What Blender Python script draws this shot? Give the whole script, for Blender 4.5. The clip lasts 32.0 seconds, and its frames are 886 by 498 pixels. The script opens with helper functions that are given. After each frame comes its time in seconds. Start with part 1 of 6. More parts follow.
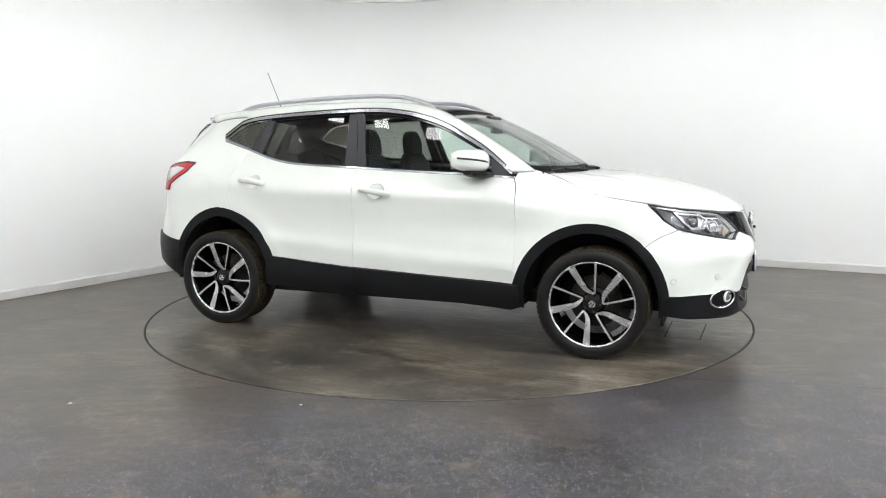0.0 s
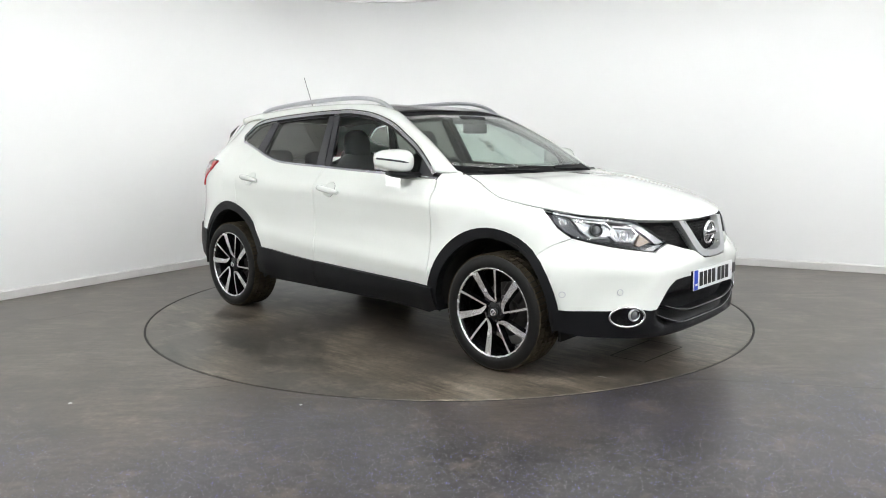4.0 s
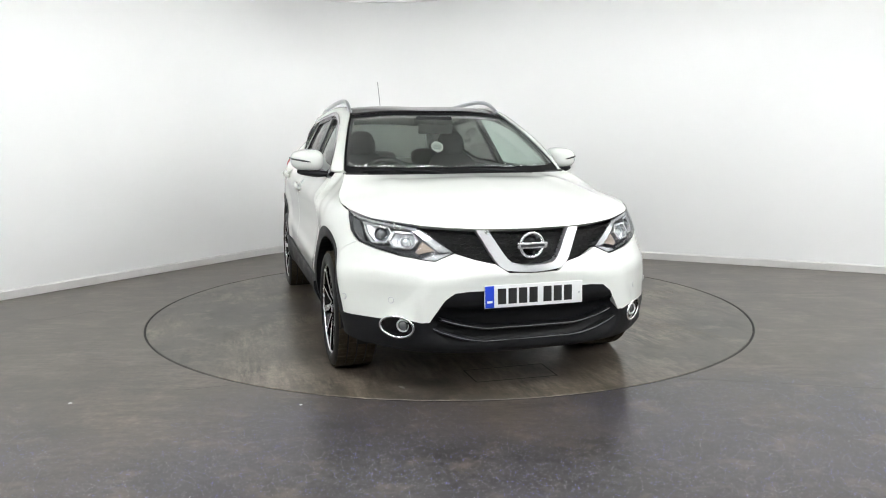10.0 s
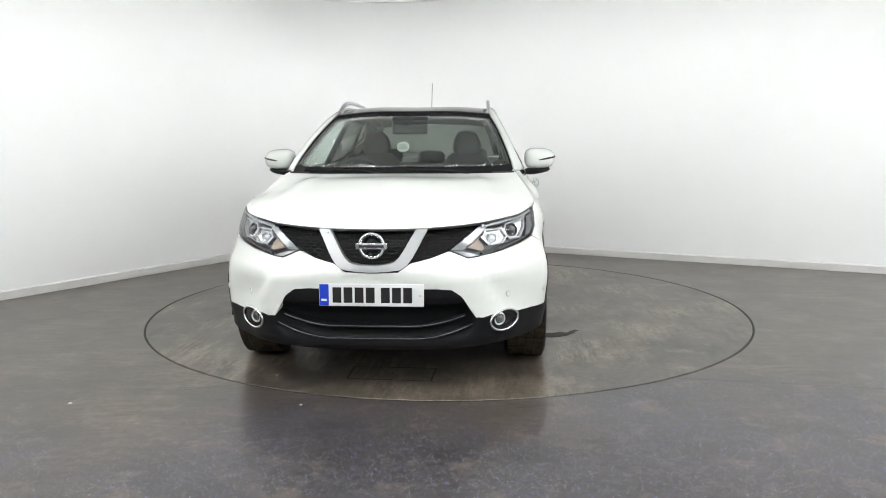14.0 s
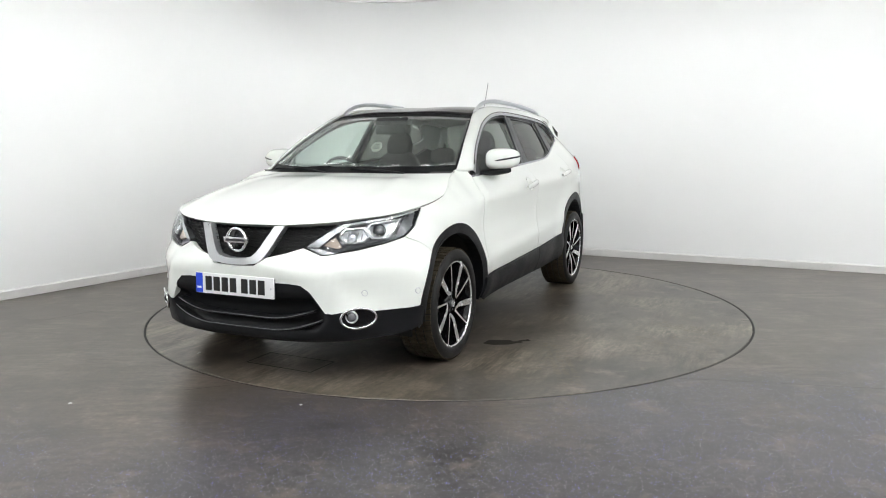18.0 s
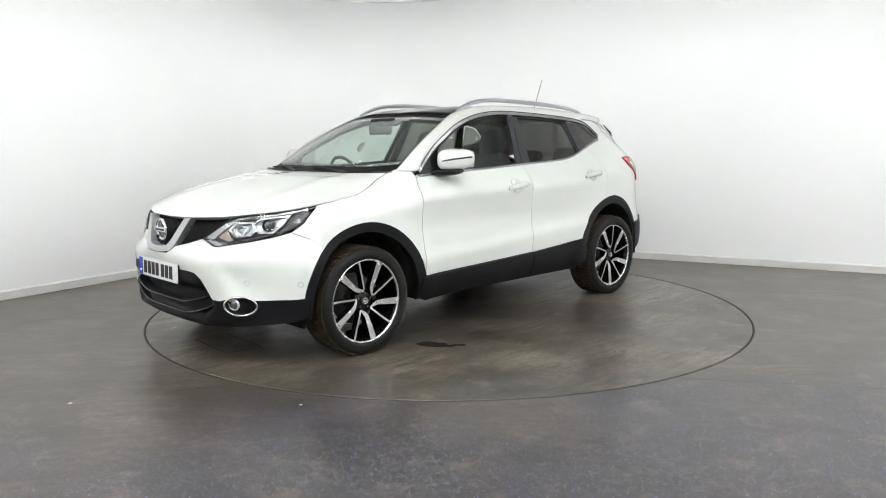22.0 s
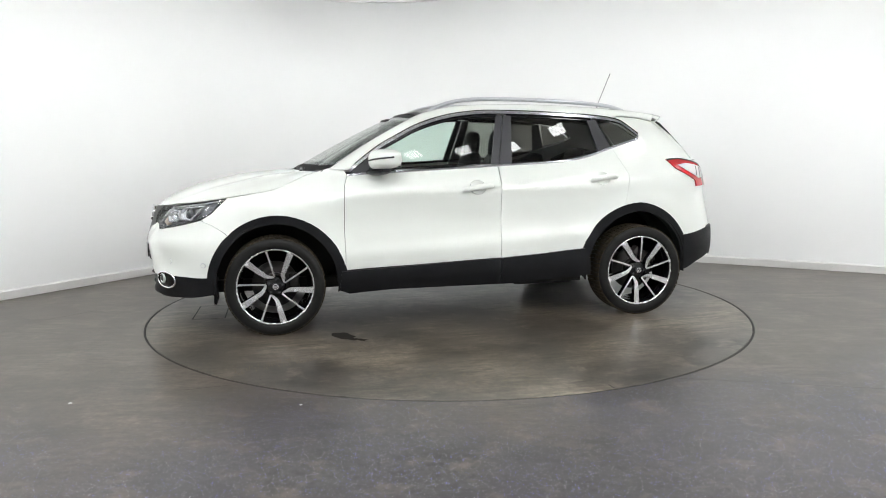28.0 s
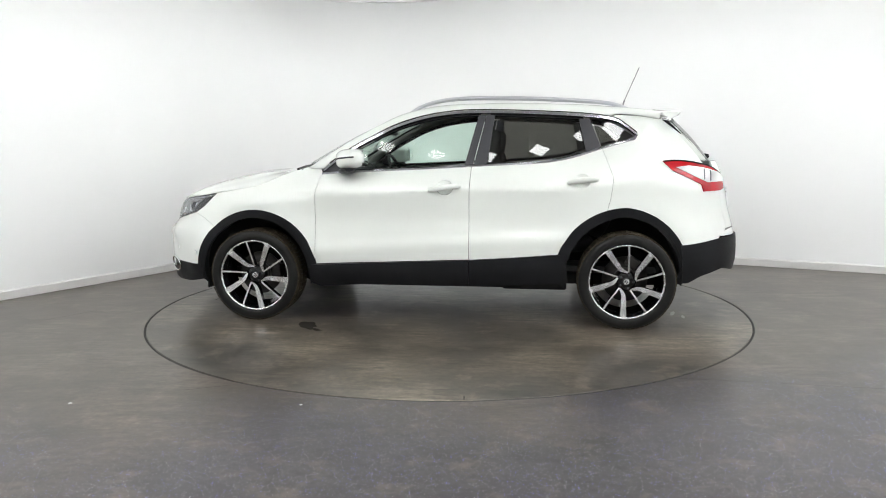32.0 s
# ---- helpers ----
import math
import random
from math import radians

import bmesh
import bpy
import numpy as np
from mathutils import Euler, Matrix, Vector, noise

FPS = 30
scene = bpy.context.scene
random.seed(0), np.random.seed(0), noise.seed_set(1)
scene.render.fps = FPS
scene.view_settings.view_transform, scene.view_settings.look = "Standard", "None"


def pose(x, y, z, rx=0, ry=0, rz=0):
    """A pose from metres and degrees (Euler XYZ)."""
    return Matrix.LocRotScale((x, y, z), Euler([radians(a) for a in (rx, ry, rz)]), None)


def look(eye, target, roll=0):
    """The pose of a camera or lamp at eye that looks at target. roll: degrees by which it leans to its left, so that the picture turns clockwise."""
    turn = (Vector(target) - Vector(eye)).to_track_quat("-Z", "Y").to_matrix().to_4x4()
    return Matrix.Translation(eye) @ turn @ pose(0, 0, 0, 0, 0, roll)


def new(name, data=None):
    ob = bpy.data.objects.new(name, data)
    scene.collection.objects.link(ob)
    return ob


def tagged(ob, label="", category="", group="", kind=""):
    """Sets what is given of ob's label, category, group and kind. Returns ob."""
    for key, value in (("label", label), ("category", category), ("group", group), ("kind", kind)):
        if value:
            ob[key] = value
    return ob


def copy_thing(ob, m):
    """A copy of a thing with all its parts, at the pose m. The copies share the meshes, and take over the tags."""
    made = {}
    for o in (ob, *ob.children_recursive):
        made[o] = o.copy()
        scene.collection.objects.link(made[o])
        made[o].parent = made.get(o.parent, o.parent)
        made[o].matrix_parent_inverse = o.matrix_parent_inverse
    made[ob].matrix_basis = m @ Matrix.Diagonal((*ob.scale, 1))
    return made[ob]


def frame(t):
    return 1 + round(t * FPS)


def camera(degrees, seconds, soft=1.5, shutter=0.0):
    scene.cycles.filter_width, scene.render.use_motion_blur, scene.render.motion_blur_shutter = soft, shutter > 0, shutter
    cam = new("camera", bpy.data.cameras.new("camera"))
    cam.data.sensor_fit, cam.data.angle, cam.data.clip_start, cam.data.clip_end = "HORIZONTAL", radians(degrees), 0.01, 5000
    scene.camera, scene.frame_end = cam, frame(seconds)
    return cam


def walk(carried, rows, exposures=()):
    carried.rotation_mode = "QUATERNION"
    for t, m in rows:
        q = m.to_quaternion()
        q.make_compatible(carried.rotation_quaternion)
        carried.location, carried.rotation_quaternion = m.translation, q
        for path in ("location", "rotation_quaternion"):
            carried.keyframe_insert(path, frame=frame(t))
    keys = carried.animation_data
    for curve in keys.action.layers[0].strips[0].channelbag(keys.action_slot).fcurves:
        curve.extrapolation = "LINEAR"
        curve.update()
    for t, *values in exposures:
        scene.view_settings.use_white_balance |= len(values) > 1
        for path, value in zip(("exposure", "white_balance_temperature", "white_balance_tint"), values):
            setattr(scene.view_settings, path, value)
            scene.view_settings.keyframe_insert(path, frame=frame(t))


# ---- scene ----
# ---- camera ----
EYE = Vector((0.0, -5.815, 1.263))
PAN, TILT, ROLL = radians(-0.39), radians(-7.97), -0.31
AHEAD = Vector((math.sin(PAN) * math.cos(TILT), math.cos(PAN) * math.cos(TILT), math.sin(TILT)))
cam = camera(61.2, 32.0, soft=1.0)
walk(cam, [(0, look(EYE, EYE + AHEAD, ROLL)), (32, look(EYE, EYE + AHEAD, ROLL))])

# ---- light ----
world = bpy.data.worlds.new("world")
scene.world = world
world.use_nodes = True
world.node_tree.nodes["Background"].inputs[0].default_value = (0.9, 0.95, 1.0, 1)
world.node_tree.nodes["Background"].inputs[1].default_value = 0.05
scene.view_settings.exposure = 0.0
PANEL_POWER = 16.6


# ---- materials ----
def mat(name, color=(0.8, 0.8, 0.8), rough=0.5, metal=0.0, **more):
    m = bpy.data.materials.new(name)
    m.use_nodes = True
    b = m.node_tree.nodes["Principled BSDF"]
    b.inputs["Base Color"].default_value = (*color, 1)
    b.inputs["Roughness"].default_value = rough
    b.inputs["Metallic"].default_value = metal
    for key, value in more.items():
        b.inputs[key.replace("_", " ")].default_value = value
    return m


def node(m, kind, **values):
    n = m.node_tree.nodes.new(kind)
    for key, value in values.items():
        if key in n.inputs:
            n.inputs[key].default_value = value
        else:
            setattr(n, key, value)
    return n


def link(m, a, b):
    m.node_tree.links.new(a, b)


def principled(m):
    return m.node_tree.nodes["Principled BSDF"]


def ramp(m, source, stops):
    r = node(m, "ShaderNodeValToRGB")
    link(m, source, r.inputs[0])
    e = r.color_ramp.elements
    while len(e) < len(stops):
        e.new(0.5)
    for k, (at, c) in enumerate(stops):
        e[k].position = at
        e[k].color = (*c, 1) if len(c) == 3 else c
    return r.outputs[0]


def coords(m, scale=(1, 1, 1)):
    c, p = node(m, "ShaderNodeTexCoord"), node(m, "ShaderNodeMapping")
    p.inputs["Scale"].default_value = scale
    link(m, c.outputs["Object"], p.inputs[0])
    return p.outputs[0]


def noise_tex(m, vec, scale, detail=4.0, rough=0.55):
    n = node(m, "ShaderNodeTexNoise", Scale=scale, Detail=detail, Roughness=rough)
    link(m, vec, n.inputs["Vector"])
    return n.outputs[0]


def mix(m, fac, a, b, blend="MIX"):
    n = node(m, "ShaderNodeMix", data_type="RGBA", blend_type=blend)
    for s, v in ((0, fac), (6, a), (7, b)):
        if hasattr(v, "links"):
            link(m, v, n.inputs[s])
        else:
            n.inputs[s].default_value = v if s == 0 else (*v, 1)
    return n.outputs[2]


def bump(m, height, strength, distance):
    n = node(m, "ShaderNodeBump", Strength=strength, Distance=distance)
    link(m, height, n.inputs["Height"])
    link(m, n.outputs[0], principled(m).inputs["Normal"])


def grainy(name, color, rough, spread=0.15, scale=30, metal=0.0, relief=0.15, distance=0.002, fine=260, **more):
    """A surface with blotches and fine grain in colour, gloss and relief."""
    m = mat(name, color, rough, metal, **more)
    v = coords(m)
    big, small = noise_tex(m, v, scale), noise_tex(m, v, fine, 2)
    dark, light = [tuple(min(1, c * k) for c in color) for k in (1 - spread, 1 + spread)]
    c = mix(m, 0.35, ramp(m, big, [(0.3, dark), (0.7, light)]), ramp(m, small, [(0.3, dark), (0.7, light)]))
    link(m, c, principled(m).inputs["Base Color"])
    r = ramp(m, big, [(0.3, (max(0, rough - 0.07),) * 3), (0.7, (min(1, rough + 0.07),) * 3)])
    link(m, r, principled(m).inputs["Roughness"])
    bump(m, small, relief, distance)
    return m


PAINT = mat("white_paint", (0.868, 0.898, 0.856), 0.28, Coat_Weight=1.0, Coat_Roughness=0.03)
_v = coords(PAINT)
link(PAINT, ramp(PAINT, noise_tex(PAINT, _v, 3.0), [(0.3, (0.860, 0.890, 0.848)), (0.7, (0.876, 0.906, 0.864))]), principled(PAINT).inputs["Base Color"])
bump(PAINT, noise_tex(PAINT, _v, 900, 2), 0.03, 0.0005)
CLADDING = grainy("black_plastic", (0.010, 0.0105, 0.0120), 0.46, 0.25, 8, relief=0.35, distance=0.0008, fine=700, Specular_IOR_Level=0.22)
SATIN = grainy("satin_black", (0.035, 0.036, 0.042), 0.34, 0.03, 3, relief=0.05, distance=0.0005, fine=500)
GLOSS = mat("gloss_black", (0.006, 0.006, 0.007), 0.10, Specular_IOR_Level=0.4)
BLACK_GLASS = mat("black_roof_glass", (0.008, 0.008, 0.010), 0.12, Specular_IOR_Level=0.45)
PRINT = mat("black_print", (0.008, 0.008, 0.009), 0.6, Specular_IOR_Level=0.2)
DARK = grainy("dark_void", (0.005, 0.005, 0.005), 0.8, 0.3, 9)
CHROME = mat("chrome", (0.86, 0.87, 0.88), 0.08, 1.0)
BAR_GLINT = mat("bar_glint_grey", (0.16, 0.16, 0.17), 0.3)
RAIL = mat("anodised_rail", (0.62, 0.63, 0.66), 0.28, 1.0)
SILVER = grainy("machined_alloy", (0.82, 0.82, 0.83), 0.24, 0.05, 20, metal=0.85, relief=0.06, distance=0.0004, fine=900)
REFLECTOR = mat("lamp_reflector", (0.80, 0.82, 0.84), 0.30, 0.9)
LAMP_GREY = mat("lamp_bezel", (0.10, 0.105, 0.11), 0.25, 0.4)
LAMP_BACK = mat("lamp_back", (0.15, 0.152, 0.16), 0.3, 0.6)
LAMP_PALE = grainy("lamp_guide", (0.70, 0.71, 0.72), 0.22, 0.06, 60, metal=0.6, relief=0.05, distance=0.0004)
LAMP_LENS = mat("projector_glass", (0.10, 0.105, 0.11), 0.06, Coat_Weight=1.0)
GRILLE = mat("grille_gloss", (0.006, 0.006, 0.007), 0.07, Specular_IOR_Level=0.45)
WINDOW_TRIM = mat("window_chrome", (0.46, 0.46, 0.49), 0.20, 1.0)
AERIAL = mat("aerial_grey", (0.30, 0.30, 0.31), 0.4)
V_SILVER = grainy("satin_silver", (0.50, 0.51, 0.52), 0.34, 0.04, 20, metal=0.8, relief=0.03, distance=0.0004, fine=900)
RED = mat("red_lens", (0.46, 0.004, 0.010), 0.22, Coat_Weight=0.35)
CLEARLENS = mat("pale_lens", (0.82, 0.78, 0.78), 0.12, Coat_Weight=1.0)
AMBER = mat("amber_reflector", (0.50, 0.41, 0.34), 0.22)
RUBBER = grainy("tyre_rubber", (0.011, 0.0108, 0.0105), 0.5, 0.3, 14, relief=0.3, distance=0.001, fine=400, Specular_IOR_Level=0.25)
TREAD = grainy("tread_rubber", (0.052, 0.043, 0.030), 0.85, 0.45, 24, relief=0.4, distance=0.001, fine=300, Specular_IOR_Level=0.1)
FABRIC = grainy("seat_cloth", (0.022, 0.023, 0.025), 0.9, 0.3, 20, relief=0.4, distance=0.001, fine=600)
TRIM = grainy("dash_plastic", (0.02, 0.021, 0.022), 0.6, 0.2, 16, relief=0.3, distance=0.001, fine=500)
LINING = grainy("pale_headlining", (0.36, 0.36, 0.33), 0.9, 0.08, 16)
WHITE_PLATE = mat("plate_white", (0.85, 0.86, 0.86), 0.35)
BLUE = mat("plate_blue", (0.01, 0.06, 0.62), 0.35)
INK = mat("ink_black", (0.008, 0.008, 0.008), 0.5)
PAPER = mat("sticker_paper", (0.72, 0.74, 0.68), 0.6)
PAPER_INK = mat("sticker_ink", (0.25, 0.30, 0.27), 0.6)
DISC = grainy("brake_iron", (0.045, 0.041, 0.039), 0.5, 0.2, 30, metal=0.4)


def glass(name, tint, gloss=0.0):
    """Clear pane: tinted see-through mixed with a sharp reflection that grows towards grazing view."""
    m = bpy.data.materials.new(name)
    m.use_nodes = True
    t = m.node_tree
    t.nodes.clear()
    out, a, b, x, f, p, q = [t.nodes.new(k) for k in ("ShaderNodeOutputMaterial", "ShaderNodeBsdfTransparent", "ShaderNodeBsdfGlossy", "ShaderNodeMixShader", "ShaderNodeLayerWeight", "ShaderNodeMath", "ShaderNodeMath")]
    a.inputs[0].default_value = (*tint, 1)
    b.inputs["Roughness"].default_value = 0.02
    f.inputs[0].default_value = 0.5
    p.operation, q.operation = "POWER", "MULTIPLY_ADD"
    p.inputs[1].default_value = 5.0
    q.inputs[1].default_value, q.inputs[2].default_value = 0.8, 0.025 + gloss
    t.links.new(f.outputs["Facing"], p.inputs[0])
    t.links.new(p.outputs[0], q.inputs[0])
    t.links.new(q.outputs[0], x.inputs[0])
    t.links.new(a.outputs[0], x.inputs[1])
    t.links.new(b.outputs[0], x.inputs[2])
    t.links.new(x.outputs[0], out.inputs[0])
    return m


GLASS_FRONT = glass("green_glass", (0.83, 0.93, 0.88), 0.024)
GLASS_SCREEN = glass("windscreen_glass", (0.89, 0.945, 0.92), 0.105)
GLASS_DARK = glass("privacy_glass", (0.29, 0.292, 0.272), 0.04)
GLASS_REAR = glass("rear_screen_glass", (0.52, 0.53, 0.51), 0.04)
GLASS_LAMP = glass("lamp_glass", (0.93, 0.94, 0.95))

WALL = grainy("white_wall_paint", (0.868, 0.873, 0.873), 0.75, 0.01, 1.3, relief=0.12, distance=0.001, fine=180)
SKIRT = grainy("skirting_paint", (0.70, 0.69, 0.68), 0.5, 0.08, 4)
CEIL = grainy("ceiling_paint", (0.84, 0.84, 0.83), 0.85, 0.02, 2)
LAMP_ON = bpy.data.materials.new("lit_diffuser")
LAMP_ON.use_nodes = True
_b = principled(LAMP_ON)
_b.inputs["Base Color"].default_value = (0.9, 0.9, 0.9, 1)
_b.inputs["Emission Color"].default_value = (0.97, 0.985, 0.98, 1)
_b.inputs["Emission Strength"].default_value = PANEL_POWER
LAMP_RIM = mat("lamp_frame_white", (0.8, 0.8, 0.8), 0.4)


def vinyl(name, tone, warm, speck, marks):
    """Dark safety vinyl: brown dirt in drifts, long tyre and drag marks, and small bright flecks where it is clean."""
    m = mat(name, tone, 0.3, Specular_IOR_Level=0.5)
    v = coords(m)
    drift, soft, fine = noise_tex(m, v, 0.8, 3, 0.5), noise_tex(m, v, 2.2, 2, 0.4), noise_tex(m, v, 160, 3, 0.6)
    xyz = node(m, "ShaderNodeSeparateXYZ")
    link(m, v, xyz.inputs[0])

    def sums(a, gain, b):
        n = node(m, "ShaderNodeMath", operation="MULTIPLY_ADD")
        link(m, a, n.inputs[0])
        n.inputs[1].default_value = gain
        if hasattr(b, "links"):
            link(m, b, n.inputs[2])
        else:
            n.inputs[2].default_value = b
        return n.outputs[0]
    if speck:
        # the dirt lies round the turntable and where cars drive on; the standing room in front is clean
        way = sums(xyz.outputs[0], -0.06, sums(xyz.outputs[1], 0.22, sums(drift, 0.9, 0.55)))
        dirt = ramp(m, way, [(0.36, (0, 0, 0)), (0.62, (1, 1, 1))])
    else:
        dirt = ramp(m, drift, [(0.40, (0, 0, 0)), (0.58, (1, 1, 1))])
    c = mix(m, dirt, tone, warm)
    c = mix(m, 1.0, c, ramp(m, soft, [(0.05, (0.80, 0.80, 0.80)), (0.95, (1.08, 1.08, 1.08))]), "MULTIPLY")
    # dark rubber smears and pale drag marks, long in one direction and broken up across it
    broken = ramp(m, noise_tex(m, v, 3.2, 4, 0.6), [(0.38, (0, 0, 0)), (0.62, (1, 1, 1))])
    patchy = ramp(m, noise_tex(m, v, 1.7, 3, 0.55), [(0.42, (0, 0, 0)), (0.60, (1, 1, 1))])
    for scale, turn, gain in ((2.4, 0.35, 1.0), (4.5, 0.95, 0.9), (1.8, 2.5, 0.7)):
        n = node(m, "ShaderNodeMapping")
        n.inputs["Rotation"].default_value = (0, 0, turn)
        n.inputs["Scale"].default_value = (0.60, 1.5, 1)
        link(m, v, n.inputs[0])
        low = 1 - marks * gain
        f = ramp(m, noise_tex(m, n.outputs[0], scale, 6, 0.62), [(0.38, (low, low, low)), (0.55, (1, 1, 1))])
        c = mix(m, broken, c, mix(m, 1.0, c, f, "MULTIPLY"))
    for scale, turn, gain in ((5, 0.55, 0.42), (9, 1.9, 0.46), (7, 2.7, 0.38), (18, 1.2, 0.42), (28, 0.2, 0.36)):
        n = node(m, "ShaderNodeMapping")
        n.inputs["Rotation"].default_value = (0, 0, turn)
        n.inputs["Scale"].default_value = (0.32, 1.9, 1)
        link(m, v, n.inputs[0])
        f = ramp(m, noise_tex(m, n.outputs[0], scale, 6, 0.62), [(0.50, (0, 0, 0)), (0.63, (gain * (0.2 + 1.6 * marks),) * 3)])
        f = mix(m, 1.0, mix(m, 1.0, f, dirt, "MULTIPLY"), patchy, "MULTIPLY")
        c = mix(m, f, c, tuple(2.3 * q for q in warm))
    # trodden smudges and a mottled grain
    smudge = ramp(m, noise_tex(m, v, 4.5, 5, 0.65), [(0.54, (0, 0, 0)), (0.68, (0.55, 0.55, 0.55))])
    c = mix(m, smudge, c, tuple(1.9 * q for q in warm))
    grit = noise_tex(m, v, 26, 5, 0.75)
    c = mix(m, 1.0, c, ramp(m, grit, [(0.30, (0.42, 0.42, 0.42)), (0.70, (1.25, 1.25, 1.25))]), "MULTIPLY")
    c = mix(m, 1.0, c, ramp(m, fine, [(0.3, (0.74, 0.74, 0.74)), (0.7, (1.0, 1.0, 1.0))]), "MULTIPLY")
    if speck:
        for scale, size, tint, amount in ((118, 0.25, (0.70, 0.70, 0.78), 0.12), (104, 0.27, (0.20, 0.20, 0.75), 0.16), (165, 0.30, (0.38, 0.38, 0.43), 0.16), (88, 0.18, (0.9, 0.9, 0.9), 0.07)):
            vo = node(m, "ShaderNodeTexVoronoi", Scale=scale)
            link(m, v, vo.inputs["Vector"])
            dot = ramp(m, vo.outputs["Distance"], [(size * 0.7, (1, 1, 1)), (size, (0, 0, 0))])
            sep = node(m, "ShaderNodeSeparateColor")
            link(m, vo.outputs["Color"], sep.inputs[0])
            pick = ramp(m, sep.outputs[0], [(1 - amount, (0, 0, 0)), (1 - amount + 0.03, (1, 1, 1))])
            both = mix(m, 1.0, dot, pick, "MULTIPLY")
            # flecks show where the floor is clean, and are buried under the brown dirt
            worn = mix(m, 1.0, both, ramp(m, dirt, [(0.1, (1, 1, 1)), (0.9, (0.06, 0.06, 0.06))]), "MULTIPLY")
            c = mix(m, worn, c, tint)
    link(m, c, principled(m).inputs["Base Color"])
    link(m, ramp(m, grit, [(0.1, (0.24, 0.24, 0.24)), (0.9, (0.38, 0.38, 0.38))]), principled(m).inputs["Roughness"])
    bump(m, grit, 0.10, 0.004)
    return m


FLOOR = vinyl("flecked_vinyl", (0.082, 0.075, 0.078), (0.114, 0.094, 0.077), True, 0.28)
TABLE = vinyl("turntable_vinyl", (0.112, 0.098, 0.084), (0.160, 0.134, 0.104), False, 0.60)
SEAM = mat("seam_dark", (0.045, 0.042, 0.040), 0.6)
STAIN = mat("wet_stain", (0.020, 0.018, 0.016), 0.45, Specular_IOR_Level=0.12)
DUST = grainy("pale_dust", (0.215, 0.190, 0.155), 0.7, 0.3, 40)
PALE_MARK = mat("pale_mark", (0.42, 0.42, 0.40), 0.6)


# ---- mesh helpers ----
def part(name, bm, material, parent, label=""):
    me = bpy.data.meshes.new(name)
    bm.to_mesh(me)
    bm.free()
    me.materials.append(material)
    ob = new(name, me)
    ob.parent = parent
    if label:
        ob["label"] = label
    return ob


def thing(name, m, label, category, group="", kind=""):
    ob = new(name)
    ob.empty_display_size = 0.1
    ob.matrix_world = m
    return tagged(ob, label, category, group, kind)


def box(bm, lo, hi, bevel=0.0, m=None):
    """A box between two corners, its edges rounded by bevel."""
    lo, hi = Vector(lo), Vector(hi)
    made = bmesh.ops.create_cube(bm, size=1)["verts"]
    bmesh.ops.scale(bm, vec=hi - lo, verts=made)
    bmesh.ops.translate(bm, vec=(lo + hi) / 2, verts=made)
    if bevel:
        edges = list({e for v in made for e in v.link_edges})
        out = bmesh.ops.bevel(bm, geom=edges, offset=bevel, segments=3, profile=0.6, affect="EDGES")
        made = list({v for f in out["faces"] for v in f.verts} | {v for v in made if v.is_valid})
    if m is not None:
        bmesh.ops.transform(bm, matrix=m, verts=[v for v in made if v.is_valid])
    for f in bm.faces:
        f.smooth = bool(bevel)
    return bm


def catmull(points, n):
    """n points along a smooth curve through the given ones."""
    p = np.array(points, float)
    if len(p) == 2:
        return [Vector(q) for q in np.linspace(p[0], p[1], n)]
    q = np.vstack([2 * p[0] - p[1], p, 2 * p[-1] - p[-2]])
    d = np.r_[0, np.cumsum(np.linalg.norm(np.diff(p, axis=0), axis=1))]
    out = []
    for s in np.linspace(0, d[-1], n):
        k = min(max(int(np.searchsorted(d, s, "right")) - 1, 0), len(p) - 2)
        t = (s - d[k]) / max(d[k + 1] - d[k], 1e-9)
        a, b, c, e = q[k], q[k + 1], q[k + 2], q[k + 3]
        out.append(0.5 * (2 * b + (c - a) * t + (2 * a - 5 * b + 4 * c - e) * t * t + (3 * b - a - 3 * c + e) * t ** 3))
    return [Vector(v) for v in out]


def sheet(bm, rows, flip=False, closed=False):
    """A grid of quads through rows of points."""
    vs = [[bm.verts.new(p) for p in r] for r in rows]
    for a, b in zip(vs, vs[1:]):
        for k in range(len(a) if closed else len(a) - 1):
            j = (k + 1) % len(a)
            q = [a[k], a[j], b[j], b[k]]
            f = bm.faces.new(q[::-1] if flip else q)
            f.smooth = True
    return vs


def coons(bottom, top, left, right, nu, nv):
    """Rows of points of a patch that fills four boundary curves (bottom and top run along u, left and right along v)."""
    b, t, l, r = catmull(bottom, nu), catmull(top, nu), catmull(left, nv), catmull(right, nv)
    rows = []
    for j in range(nv):
        v = j / (nv - 1)
        row = []
        for i in range(nu):
            u = i / (nu - 1)
            p = (1 - v) * b[i] + v * t[i] + (1 - u) * l[j] + u * r[j]
            p -= (1 - u) * (1 - v) * b[0] + u * (1 - v) * b[-1] + (1 - u) * v * t[0] + u * v * t[-1]
            row.append(p)
        rows.append(row)
    return rows


def mirrored(p):
    return Vector((p[0], -p[1], p[2]))


def solid(bm, depth):
    """Gives an open sheet thickness, away from its normals."""
    bm.normal_update()
    bmesh.ops.solidify(bm, geom=bm.faces[:], thickness=depth)
    return bm


